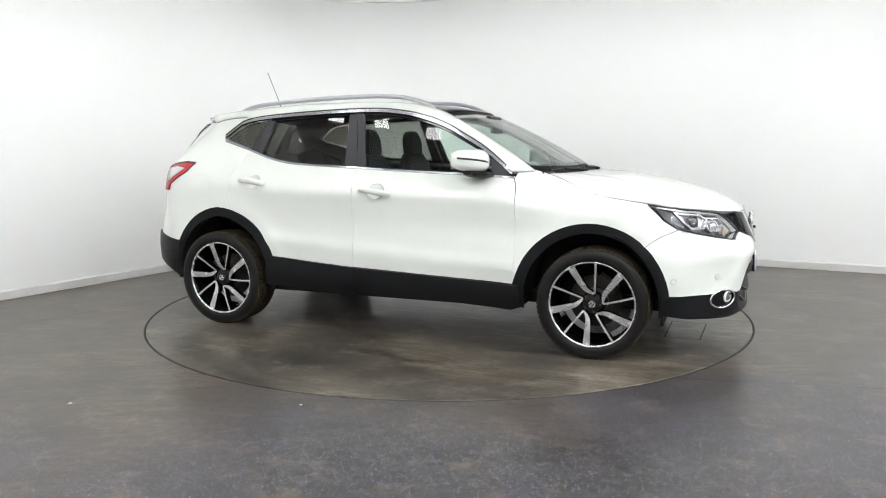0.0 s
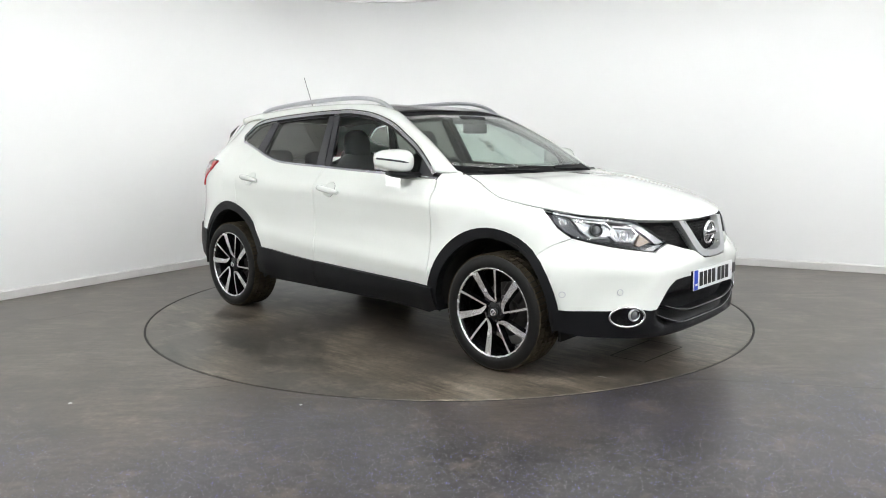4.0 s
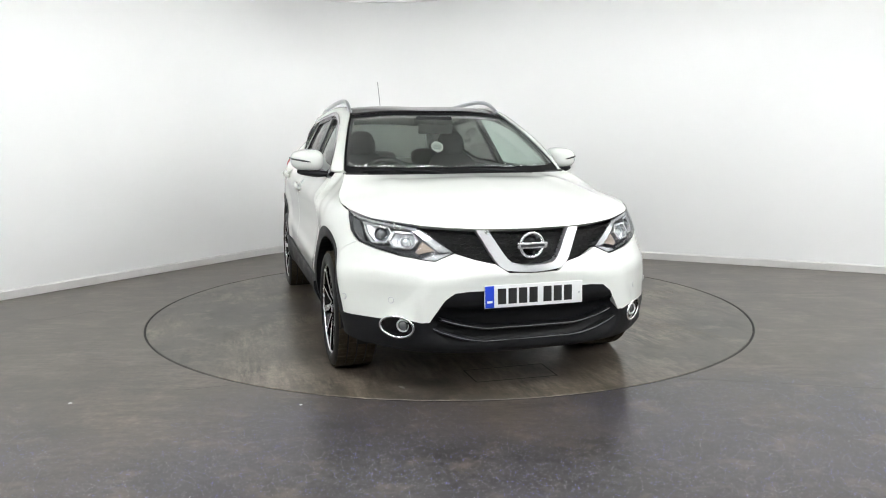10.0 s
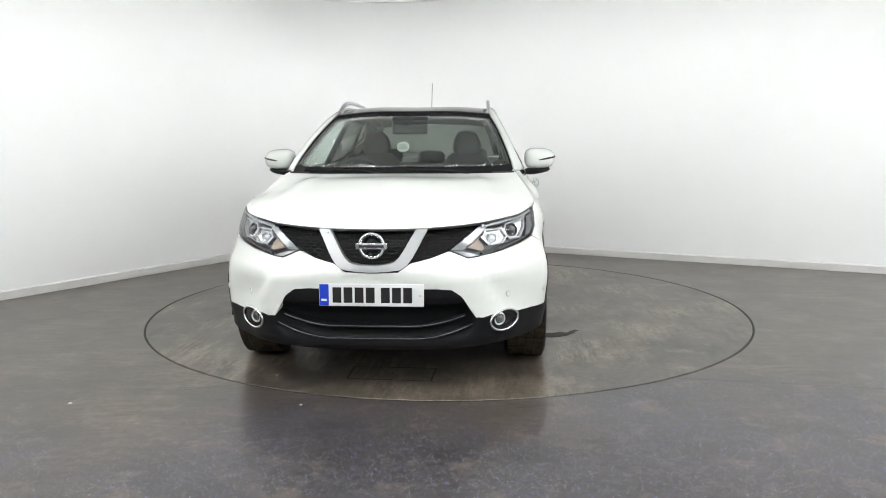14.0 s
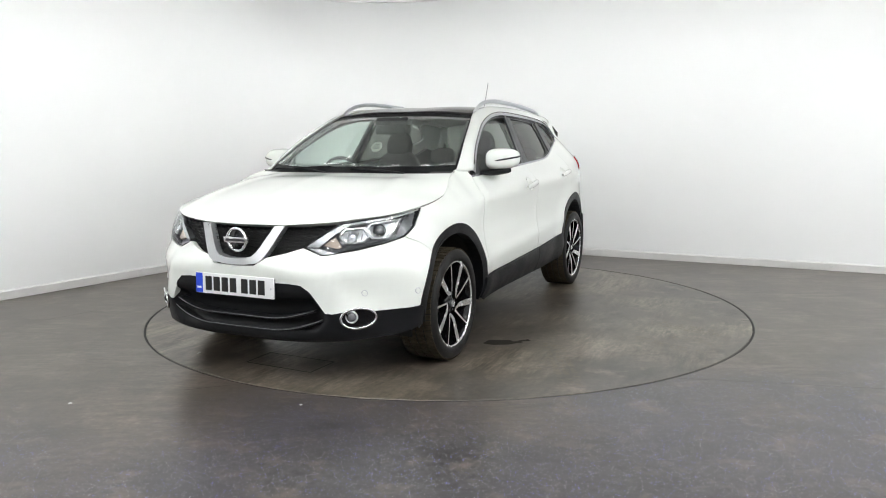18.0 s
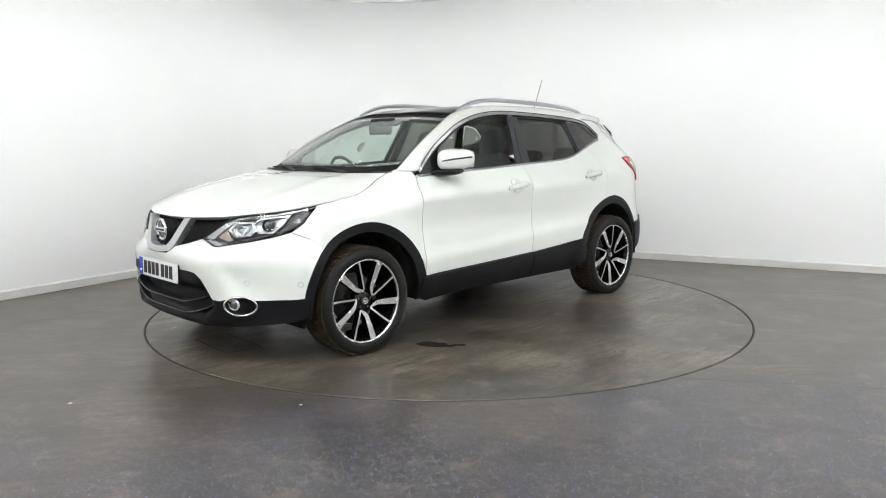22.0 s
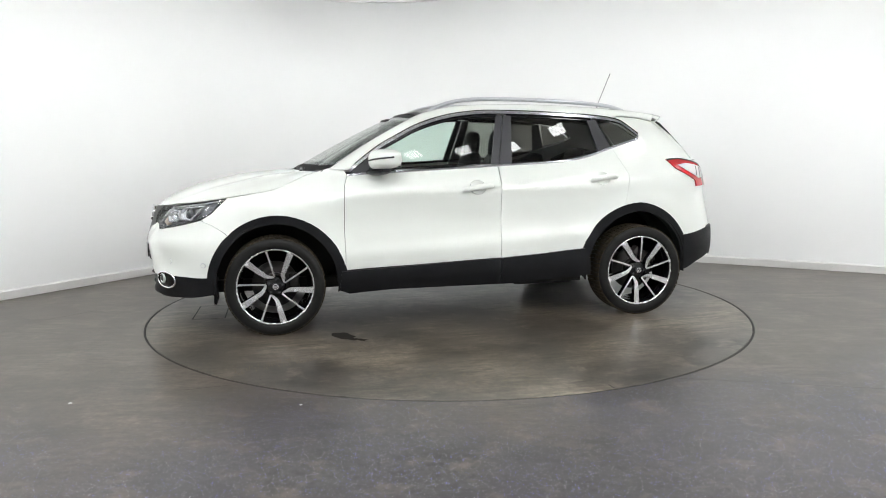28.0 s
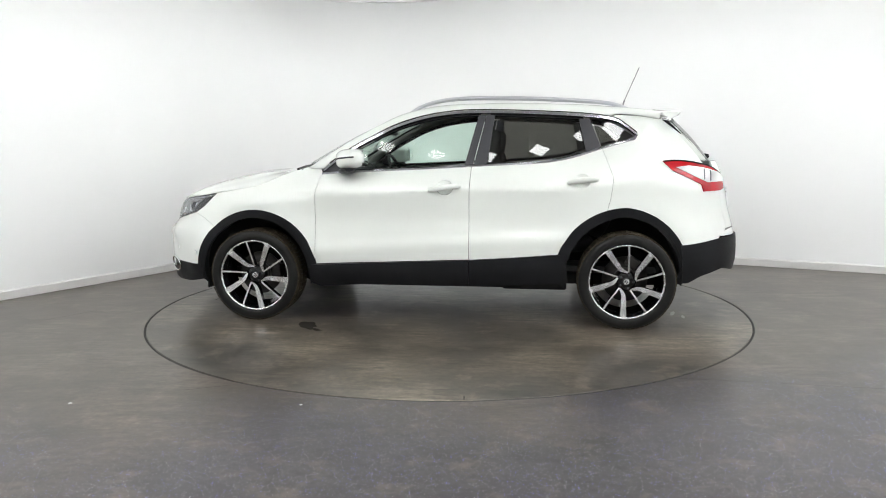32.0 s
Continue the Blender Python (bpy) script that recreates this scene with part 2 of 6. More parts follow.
def tube(bm, points, radius, sides=8, squash=1.0, caps=True, up=(0, 0, 1)):
    """A round bar along points. radius: a number, or one for each point."""
    n = len(points)
    radii = [float(r) for r in radius] if hasattr(radius, "__len__") else [float(radius)] * n
    rows = []
    for k, p in enumerate(points):
        way = (points[min(k + 1, n - 1)] - points[max(k - 1, 0)]).normalized()
        side = way.cross(Vector(up))
        side = side.normalized() if side.length > 1e-6 else Vector((1, 0, 0))
        over = side.cross(way)
        rows.append([p + radii[k] * (math.cos(a) * side + squash * math.sin(a) * over) for a in np.linspace(0, 2 * math.pi, sides, endpoint=False)])
    vs = sheet(bm, rows, closed=True)
    if caps:
        bm.faces.new(vs[0])
        bm.faces.new(vs[-1][::-1])
    return bm


def lathe(bm, profile, n=64, axis="y"):
    """Turns a profile of (radius, along) round an axis through the origin."""
    rows = []
    for a in np.linspace(0, 2 * math.pi, n, endpoint=False):
        c, s = math.cos(a), math.sin(a)
        rows.append([Vector((r * c, h, r * s)) if axis == "y" else Vector((h, r * c, r * s)) if axis == "x" else Vector((r * c, r * s, h)) for r, h in profile])
    rows.append(rows[0])
    sheet(bm, rows)
    bmesh.ops.remove_doubles(bm, verts=bm.verts[:], dist=1e-5)
    bmesh.ops.recalc_face_normals(bm, faces=bm.faces[:])
    return bm


# ---- the room ----
CORNER = Vector((-1.32, 4.10, 0))
ALONG_RIGHT, ALONG_LEFT = Vector((0.894, -0.447, 0)), Vector((-0.527, -0.850, 0))
HEIGHT, FILLET = 3.065, 1.7


def room_outline():
    """The inner face of the walls, with one rounded corner behind the turntable."""
    a, b = CORNER + 11.0 * ALONG_RIGHT, CORNER + 13.0 * ALONG_LEFT
    far = a + b - CORNER
    arc = []
    p, q = CORNER + FILLET * ALONG_LEFT, CORNER + FILLET * ALONG_RIGHT
    for k in range(17):
        t = k / 16
        arc.append((1 - t) ** 2 * p + 2 * t * (1 - t) * CORNER + t * t * q)
    return b, arc, a, far


def wall_run(name, points, thick=0.15):
    """A wall through points on its inner face; the room lies to its right."""
    bm = bmesh.new()
    inner, outer = [], []
    for k, p in enumerate(points):
        way = (points[min(k + 1, len(points) - 1)] - points[max(k - 1, 0)]).normalized()
        inner.append(p)
        outer.append(p + thick * Vector((-way.y, way.x, 0)))
    up = Vector((0, 0, HEIGHT + 0.1))
    rows = [inner, [p + up for p in inner], [p + up for p in outer], outer]
    sheet(bm, rows)
    for e in (0, -1):
        bm.faces.new([bm.verts.new(r[e]) for r in rows])
    bmesh.ops.remove_doubles(bm, verts=bm.verts[:], dist=1e-4)
    bmesh.ops.recalc_face_normals(bm, faces=bm.faces[:])
    for f in bm.faces:
        f.smooth = abs(f.normal.z) < 0.1 and len(points) > 2
    return tagged(part(name, bm, WALL, None, "plain white painted studio wall"), "", "wall", "", "structure")


def skirting(points):
    """A thin painted board along the foot of the wall."""
    bm = bmesh.new()
    rows = []
    for depth, z in ((0.0, 0.001), (0.018, 0.001), (0.018, 0.068), (0.008, 0.080), (0.0, 0.080)):
        row = []
        for k, p in enumerate(points):
            way = (points[min(k + 1, len(points) - 1)] - points[max(k - 1, 0)]).normalized()
            row.append(p + (depth - 0.002) * Vector((way.y, -way.x, 0)) + Vector((0, 0, z)))
        rows.append(row)
    sheet(bm, rows)
    for f in bm.faces:
        f.smooth = False
    bmesh.ops.recalc_face_normals(bm, faces=bm.faces[:])
    return tagged(part("baseboard", bm, SKIRT, None, "low off-white skirting board along the wall"), "", "baseboard", "", "structure")


RADIUS = 2.23


def build_room():
    b, arc, a, far = room_outline()
    wall_run("wall_north", [b] + arc + [a])
    wall_run("wall_east", [a, far])
    wall_run("wall_south", [far, b])
    skirting([b] + arc + [a])
    outline = [b] + arc + [a, far]
    # floor with a round opening for the turntable
    bm = bmesh.new()
    n = 180
    ring = [bm.verts.new(((RADIUS + 0.016) * math.cos(t), (RADIUS + 0.016) * math.sin(t), 0)) for t in np.linspace(0, 2 * math.pi, n, endpoint=False)]
    lower = [bm.verts.new((v.co.x, v.co.y, -0.06)) for v in ring]
    out = []
    for v in ring:
        d = Vector((v.co.x, v.co.y, 0)).normalized()
        out.append(bm.verts.new(d * 3.0))
    wide = [bm.verts.new(v.co.normalized() * 18) for v in out]
    for k in range(n):
        j = (k + 1) % n
        bm.faces.new((ring[k], out[k], out[j], ring[j]))
        bm.faces.new((out[k], wide[k], wide[j], out[j]))
        bm.faces.new((lower[k], ring[k], ring[j], lower[j]))
    tagged(part("floor", bm, FLOOR, None, "dark grey flecked vinyl floor with brown scuffs"), "", "floor", "", "structure")
    bm = bmesh.new()
    bmesh.ops.create_circle(bm, cap_ends=True, radius=RADIUS + 0.1, segments=96)
    bmesh.ops.translate(bm, vec=(0, 0, -0.06), verts=bm.verts[:])
    tagged(part("pit_floor", bm, DARK, None, "dark shallow pit under the turntable"), "", "floor", "", "structure")
    # a black filler ring stands for the shade down in the gap
    bm = bmesh.new()
    lathe(bm, [(RADIUS + 0.0005, -0.05), (RADIUS + 0.0005, -0.0025), (RADIUS + 0.0155, -0.0025), (RADIUS + 0.0155, -0.05)], n, "z")
    tagged(part("gap_shade", bm, RUBBER, None, "black ring put in for the shade in the gap round the turntable"), "", "seal", "", "structure")
    # ceiling, with a stepped cove that follows the rounded corner
    bm = bmesh.new()
    low = [bm.verts.new(p + Vector((0, 0, HEIGHT))) for p in outline]
    high = [bm.verts.new(p + Vector((0, 0, HEIGHT + 0.12))) for p in outline]
    bm.faces.new(low[::-1])
    bm.faces.new(high)
    tagged(part("ceiling", bm, CEIL, None, "white painted ceiling"), "", "ceiling", "", "structure")
    bm = bmesh.new()
    rows = []
    path = [b] + arc + [a]
    for depth, z in ((0.0, -0.10), (0.03, -0.10), (0.035, -0.085), (0.035, -0.07), (0.09, -0.03), (0.09, -0.005), (0.0, -0.005)):
        row = []
        for k, p in enumerate(path):
            way = (path[min(k + 1, len(path) - 1)] - path[max(k - 1, 0)]).normalized()
            row.append(p + depth * Vector((way.y, -way.x, 0)) + Vector((0, 0, HEIGHT + z)))
        rows.append(row)
    sheet(bm, rows)
    bmesh.ops.recalc_face_normals(bm, faces=bm.faces[:])
    for f in bm.faces:
        f.smooth = False
    tagged(part("trim", bm, LAMP_RIM, None, "white cornice along the top of the wall"), "", "cornice", "", "structure")
    # seams between the sheets of vinyl
    for p, q in (((1.20, -1.88), (2.6, -2.14)), ((2.6, -2.14), (6.0, -2.9)), ((-2.97, -0.48), (-2.72, -0.15)), ((-1.38, -2.06), (-1.16, -1.98))):
        p, q = Vector((*p, 0)), Vector((*q, 0))
        w = 0.0017 * (q - p).normalized().cross(Vector((0, 0, 1)))
        bm = bmesh.new()
        bm.faces.new([bm.verts.new(c + Vector((0, 0, 0.0015))) for c in (p - w, p + w, q + w, q - w)])
        bmesh.ops.solidify(bm, geom=bm.faces[:], thickness=-0.0014)
        tagged(part("floor_seam", bm, SEAM, None, "thin dark seam between sheets of vinyl"), "", "seam", "", "structure")


def scraps():
    """Two crumbs of paper on the floor and a loose curl of sealant on the skirting."""
    for x, y, turn in ((-1.875, -2.257, 20), (-0.725, -2.290, 65)):
        bm = bmesh.new()
        rows = [[Vector((0.008 * (u - 1), 0.006 * (v - 1), 0.0012 + 0.003 * ((u + v) % 2))) for u in range(3)] for v in range(3)]
        sheet(bm, rows)
        solid(bm, 0.0008)
        crumb = part("paper_scrap", bm, WHITE_PLATE, None)
        crumb.matrix_world = pose(x, y, 0.0, 0, 0, turn)
        tagged(crumb, "tiny crumpled white paper scrap on the floor", "litter")
    bm = bmesh.new()
    pts = [Vector((0.035 * (k / 9 - 0.5), -0.004 - 0.016 * math.sin(math.pi * k / 9), 0.010 * (k / 9) ** 2)) for k in range(10)]
    tube(bm, pts, [0.0035] * 9 + [0.002], 6)
    curl = part("sealant_curl", bm, V_SILVER, None)
    curl.matrix_world = pose(3.791, 1.521, 0.040, 0, 0, -26.6)
    tagged(curl, "small loose grey curl of sealant on the skirting", "sealant")


def led_panel(m, half):
    t = thing("ceiling_or_fill_light", m, "unseen lit square opal LED panel in the ceiling, the large ones added as fill", "ceiling light", "ceiling lights")
    rim = half + 0.015
    bm = bmesh.new()
    for lo, hi in (((-rim, -rim), (rim, -half)), ((-rim, half), (rim, rim)), ((-rim, -half), (-half, half)), ((half, -half), (rim, half))):
        box(bm, (*lo, -0.014), (*hi, 0.012))
    part("frame", bm, LAMP_RIM, t)
    part("diffuser", box(bmesh.new(), (-half, -half, -0.010), (half, half, 0.006)), LAMP_ON, t)
    return t


def fill_washer(m):
    """A long lamp under the ceiling, turned towards the wall on its +y side, with a hood towards the room. Unseen,
    added to even out the wall.
    """
    t = thing("fill_washer", m, "white hooded strip lamp, unseen, added to even out the wall", "ceiling light", "wall washers")
    tilt = pose(0, 0, -0.12, 48, 0, 0)
    part("hood", box(box(bmesh.new(), (-0.31, -0.11, 0.006), (0.31, 0.11, 0.03), 0.0, tilt), (-0.31, -0.125, -0.07), (0.31, -0.11, 0.03), 0.0, tilt), LAMP_RIM, t)
    part("diffuser", box(bmesh.new(), (-0.30, -0.095, -0.004), (0.30, 0.095, 0.005), 0.0, tilt), LAMP_ON, t)
    part("stem", tube(bmesh.new(), [Vector((0, 0, -0.10)), Vector((0, 0, 0.012))], 0.015, 10, up=(1, 0, 0)), LAMP_RIM, t)
    return t


def build_lights():
    """Added strip lamps that wash the two walls, a half ring of panels round the turntable, and an added field of fill
    panels over the rest of the room.
    """
    def at(u, v):
        p = CORNER + u * ALONG_RIGHT + v * ALONG_LEFT
        return p.x, p.y, HEIGHT - 0.013
    spots = [(2.2 * math.cos(radians(a)), 2.2 * math.sin(radians(a)), HEIGHT - 0.013) for a in range(-174, 0, 24)]
    # fill panels out of view, added to light the car, floor and walls evenly
    spots += [(-4.2 + 1.2 * k, y, HEIGHT - 0.013) for y in (-3.1, -4.3) for k in range(8)]
    spots += [at(1.0 + 1.45 * i, 9.3 + 1.3 * j) for i in range(6) for j in range(2)]
    spots += [at(8.2 + 1.1 * i, 1.6 + 1.35 * j) for i in range(3) for j in range(5)]
    small, fill_panel = led_panel(pose(*spots[0], 0, 0, -40), 0.13), led_panel(pose(*spots[8], 0, 0, -26.6), 0.245)
    for p in spots[1:8]:
        copy_thing(small, pose(*p, 0, 0, -40))
    for p in spots[9:]:
        copy_thing(fill_panel, pose(*p, 0, 0, -26.6))
    # unseen strip lamps, added to brighten both walls evenly; hoods hide them from the windscreen
    first = None
    for k in range(8):
        for p, turn in ((at(1.6, 1.7 + k), 58.2), (at(1.7 + k, 1.6), -26.6)) + (((at(1.5, 1.5), 15.8),) if k == 0 else ()):
            m = pose(*p, 0, 0, turn)
            if first:
                copy_thing(first, m)
            else:
                first = fill_washer(m)


build_room()
build_lights()
scraps()


def build_turntable():
    t = thing("turntable", pose(0, 0, 0), "round flush turntable with worn brown-grey vinyl top", "turntable")
    bm = bmesh.new()
    n = 180
    top = [(RADIUS * math.cos(a), RADIUS * math.sin(a)) for a in np.linspace(0, 2 * math.pi, n, endpoint=False)]
    rows = [[Vector((x * k, y * k, z)) for x, y in top] for k, z in ((1, -0.045), (1, -0.003), (0.9985, 0.0), (0.6, 0.0), (0.2, 0.0))]
    vs = sheet(bm, rows, closed=True)
    bm.faces.new(vs[-1])
    bm.faces.new(vs[0][::-1])
    for f in bm.faces:
        f.smooth = False
    part("disc", bm, TABLE, t)

    def patch(name, outline, material, label, z=0.003):
        bm = bmesh.new()
        bm.faces.new([bm.verts.new((x, y, z)) for x, y in outline])
        bm.normal_update()
        if bm.faces[:][0].normal.z < 0:
            bmesh.ops.reverse_faces(bm, faces=bm.faces[:])
        return part(name, bm, material, t, label)

    def blob(x, y, a, b, turn, rough, n=30, seed=1):
        rnd = random.Random(seed)
        k = [rnd.uniform(-rough, rough) for _ in range(6)]
        out = []
        for w in np.linspace(0, 2 * math.pi, n, endpoint=False):
            r = 1 + sum(k[i] * math.sin((i + 2) * w + 2 * k[i - 1] * 9) for i in range(6))
            p, q = a * r * math.cos(w), b * r * math.sin(w)
            out.append((x + p * math.cos(turn) - q * math.sin(turn), y + p * math.sin(turn) + q * math.cos(turn)))
        return out
    patch("wet_stain", blob(0.90, 0.78, 0.115, 0.060, 2.1, 0.10, seed=4), STAIN, "dark wet oil stain")
    patch("wet_stain", blob(0.80, 0.90, 0.045, 0.022, 2.4, 0.12, seed=8), STAIN, "dark wet oil stain")
    # dusty prints of tyres, each a run of short slanted bars
    rnd = random.Random(11)
    for (x0, y0), (x1, y1), wide, share in (((1.60, 1.44), (0.74, 1.07), 0.085, 0.75), ((0.66, 1.99), (0.42, 1.52), 0.07, 0.6), ((0.12, 2.06), (-0.06, 1.55), 0.10, 0.8), ((0.40, 2.05), (0.27, 1.70), 0.06, 0.5), ((1.36, 1.16), (1.05, 1.18), 0.05, 0.5)):
        p, q = Vector((x0, y0, 0.0025)), Vector((x1, y1, 0.0025))
        way = (q - p).normalized()
        over = Vector((-way.y, way.x, 0))
        bm = bmesh.new()
        n = int((q - p).length / 0.017)
        for k in range(n):
            for lane in (-0.55, 0.0, 0.55):
                if rnd.random() < share * (0.45 + 0.55 * math.sin(math.pi * k / n)):
                    c = p + way * 0.017 * (k + rnd.uniform(-0.2, 0.2)) + over * wide * lane
                    a, b = over * wide * rnd.uniform(0.14, 0.24) + way * 0.006, way * rnd.uniform(0.002, 0.0035)
                    bm.faces.new([bm.verts.new(c + d) for d in (-a - b, a - b, a + b, -a + b)])
        bm.normal_update()
        bmesh.ops.reverse_faces(bm, faces=[f for f in bm.faces if f.normal.z < 0])
        part("tyre_print", bm, DUST, t, "faint dusty tyre print")["kind"] = "stuff"
    # lifting hatch: a thin dark joint round a square of vinyl
    corners = [(1.69, -0.43), (1.91, -0.43), (1.93, 0.03), (1.70, 0.04)]
    for p, q in zip(corners, corners[1:] + corners[:1]):
        p, q = Vector((*p, 0)), Vector((*q, 0))
        w = 0.005 * (q - p).normalized().cross(Vector((0, 0, 1)))
        patch("hatch_joint", [(c.x, c.y) for c in (p - w, p + w, q + w, q - w)], SEAM, "thin dark joint of a floor hatch")
    patch("rim_notch", [(-0.362, 2.14), (-0.355, 2.14), (-0.360, 2.20), (-0.367, 2.20)], SEAM, "short dark notch at the edge")
    for x, y, a, b, turn, seed in ((1.87, -0.83, 0.022, 0.010, 0.3, 2), (-1.70, 0.12, 0.07, 0.016, 1.3, 3), (-1.76, 0.22, 0.05, 0.012, 1.5, 5)):
        patch("pale_mark", blob(x, y, a, b, turn, 0.12, 16, seed), PALE_MARK, "small pale mark")
    return t



# ---- the car's outer form ----
# Car space: x forward, y to its left, z up, origin on the ground between the axles.
def curve(pairs, lo, hi, n=400):
    """A smoothed function of one number through pairs, as a table."""
    x = np.array([p[0] for p in pairs], float)
    y = np.array([p[1] for p in pairs], float)
    xs = np.linspace(lo, hi, n)
    m = np.gradient(y, x)
    k = np.clip(np.searchsorted(x, xs, "right") - 1, 0, len(x) - 2)
    h = x[k + 1] - x[k]
    t = np.clip((xs - x[k]) / h, 0, 1)
    ys = (2 * t**3 - 3 * t**2 + 1) * y[k] + (t**3 - 2 * t**2 + t) * h * m[k] + (3 * t**2 - 2 * t**3) * y[k + 1] + (t**3 - t**2) * h * m[k + 1]
    return lambda v: np.interp(v, xs, ys)


XC, XR = 0.9, -0.9
SIDE = curve([(0.15, 0.78), (0.26, 0.845), (0.34, 0.880), (0.43, 0.892), (0.53, 0.897), (0.62, 0.891), (0.75, 0.886), (0.88, 0.889), (0.965, 0.893), (1.05, 0.880), (1.2, 0.86), (1.5, 0.82)], 0.1, 1.6)
NOSE = curve([(0.2, 2.08), (0.25, 2.135), (0.30, 2.17), (0.36, 2.183), (0.47, 2.188), (0.58, 2.195), (0.65, 2.193), (0.72, 2.165), (0.78, 2.15), (0.84, 2.115), (0.88, 2.07), (0.93, 2.01), (1.0, 1.9), (1.1, 1.75)], 0.1, 1.3)
TAIL = curve([(0.2, -2.02), (0.30, -2.07), (0.40, -2.11), (0.55, -2.120), (0.63, -2.114), (0.70, -2.098), (0.8, -2.068), (0.95, -2.038), (1.06, -2.008), (1.15, -1.965), (1.25, -1.88), (1.35, -1.79), (1.45, -1.70), (1.55, -1.62)], 0.1, 1.6)
BELT = curve([(-2.2, 1.40), (-1.7, 1.38), (-1.45, 1.335), (-1.331, 1.284), (-1.138, 1.230), (-0.955, 1.176), (-0.79, 1.142), (-0.26, 1.111), (0.39, 1.081), (0.824, 1.058), (0.95, 1.085), (1.02, 1.08), (1.2, 1.00), (1.32, 0.968), (1.46, 0.945), (1.62, 0.921), (2.2, 0.86)], -2.3, 2.3)
BELT_Y = curve([(0.80, 0.80), (0.87, 0.762), (0.93, 0.735), (1.03, 0.738), (1.12, 0.766), (1.2, 0.797), (1.32, 0.825), (1.46, 0.858), (1.62, 0.90), (2.2, 0.93)], 0.8, 2.3)
FRONT_N, REAR_N = 3.4, 4.0


def corner_table(n, deep, wide):
    a = np.linspace(0, np.pi / 2, 2000)
    u, v = np.sin(a) ** (2 / n), np.cos(a) ** (2 / n)
    s = np.r_[0, np.cumsum(np.hypot(np.diff(u) * deep, np.diff(v) * wide))]
    return s, u, v


FS, FU, FV = corner_table(FRONT_N, 1.28, 0.9)
RS, RU, RV = corner_table(REAR_N, 1.2, 0.9)
SF, SR = XC + FS[-1], XR - RS[-1]


def glass_y(z):
    return 0.775 - 0.49 * (z - 1.115)


def half_width(x, z):
    """Half the car's width at a place along it and a height."""
    low = SIDE(z)
    for cx, r in ((1.315, 0.47), (-1.305, 0.50)):
        d = np.hypot(x - cx, z - 0.335)
        low = low + 0.014 * np.exp(-((d - r) / 0.09) ** 2)
    low = low + 0.050 * np.exp(-((x - 1.74) / 0.16) ** 2) / (1 + np.exp((z - 0.80) / 0.06))
    zb = BELT(x)
    yb = np.where(x > 0.8, BELT_Y(x), glass_y(zb))
    shoulder = yb + np.where(z < zb, 0.85, 0.49) * (zb - z)
    k = 0.045
    h = np.clip(0.5 + 0.5 * (shoulder - low) / k, 0, 1)
    return shoulder * (1 - h) + low * h - k * h * (1 - h)


def skin_flat(s, z):
    """The car's skin as x, y, from a length s along it (x itself between the axles, then round the corners) and a height."""
    s, z = np.asarray(s, float), np.asarray(z, float)
    sign = np.where((s > SF) | (s < SR), -1.0, 1.0)
    s = np.where(s > SF, 2 * SF - s, np.where(s < SR, 2 * SR - s, s))
    u = np.interp(s - XC, FS, FU)
    # the lamps lie a little behind the plan curve of the nose
    def rise(q, a, b):
        q = np.clip((q - a) / (b - a), 0, 1)
        return q * q * (3 - 2 * q)
    sag = 0.033 * rise(u, 0.25, 0.65) * rise(np.interp(s - XC, FS, FV), 0.25, 0.50) * rise(z, 0.62, 0.70)
    x = np.where(s > XC, XC + (NOSE(z) - XC) * (u - sag), s)
    ru = np.interp(XR - s, RS, RU)
    x = np.where(s < XR, XR + (TAIL(z) - XR) * ru, x)
    y = half_width(x, z) * np.where(s > XC, np.interp(s - XC, FS, FV), 1.0) * np.where(s < XR, np.interp(XR - s, RS, RV), 1.0)
    return np.stack([x, y * sign, z], -1)


def skin_at(s, z, off=0.0):
    """Points of the skin, lifted along its outward normal by off."""
    e = 0.004
    p = skin_flat(s, z)
    ds, dz = skin_flat(np.asarray(s) + e, z) - skin_flat(np.asarray(s) - e, z), skin_flat(s, np.asarray(z) + e) - skin_flat(s, np.asarray(z) - e)
    n = np.cross(dz, ds)
    n = n / (np.linalg.norm(n, axis=-1, keepdims=True) + 1e-12)
    return p + n * np.asarray(off)[..., None] if np.ndim(off) else p + n * off


def along(x, z):
    """Length along the skin from x."""
    if x > XC:
        return float(XC + np.interp(x, skin_flat(XC + FS, np.full(len(FS), float(z)))[:, 0], FS))
    if x < XR:
        return float(XR - np.interp(min((x - XR) / (TAIL(z) - XR), 1), RU, RS))
    return x


def across(y, z, rear=False):
    """Length along the skin of the nose (or tail) from y."""
    w = abs(y) / float(half_width(1.9, z) if not rear else half_width(-1.9, z))
    if rear:
        s = float(XR - np.interp(-min(w, 1), -RV, RS))
        return s if y >= 0 else 2 * SR - s
    s = float(XC + np.interp(-min(w, 1), -FV, FS))
    return s if y >= 0 else 2 * SF - s


def inside(poly, p):
    x, z = p[:, 0], p[:, 1]
    hit = np.zeros(len(p), bool)
    for (x0, z0), (x1, z1) in zip(poly, np.roll(poly, -1, 0)):
        if z0 != z1:
            hit ^= ((z0 > z) != (z1 > z)) & (x < (x1 - x0) * (z - z0) / (z1 - z0) + x0)
    return hit


def near_edge(poly, p, gap):
    out = np.zeros(len(p), bool)
    for a, b in zip(poly, np.roll(poly, -1, 0)):
        d = b - a
        t = np.clip(((p - a) @ d) / max(d @ d, 1e-12), 0, 1)
        out |= np.hypot(*(p - a - t[:, None] * d).T) < gap
    return out


def dense(poly, step):
    out = []
    for a, b in zip(poly, np.roll(poly, -1, 0)):
        n = max(1, int(np.ceil(np.hypot(*(b - a)) / step)))
        out += [a + (b - a) * k / n for k in range(n)]
    return np.array(out)


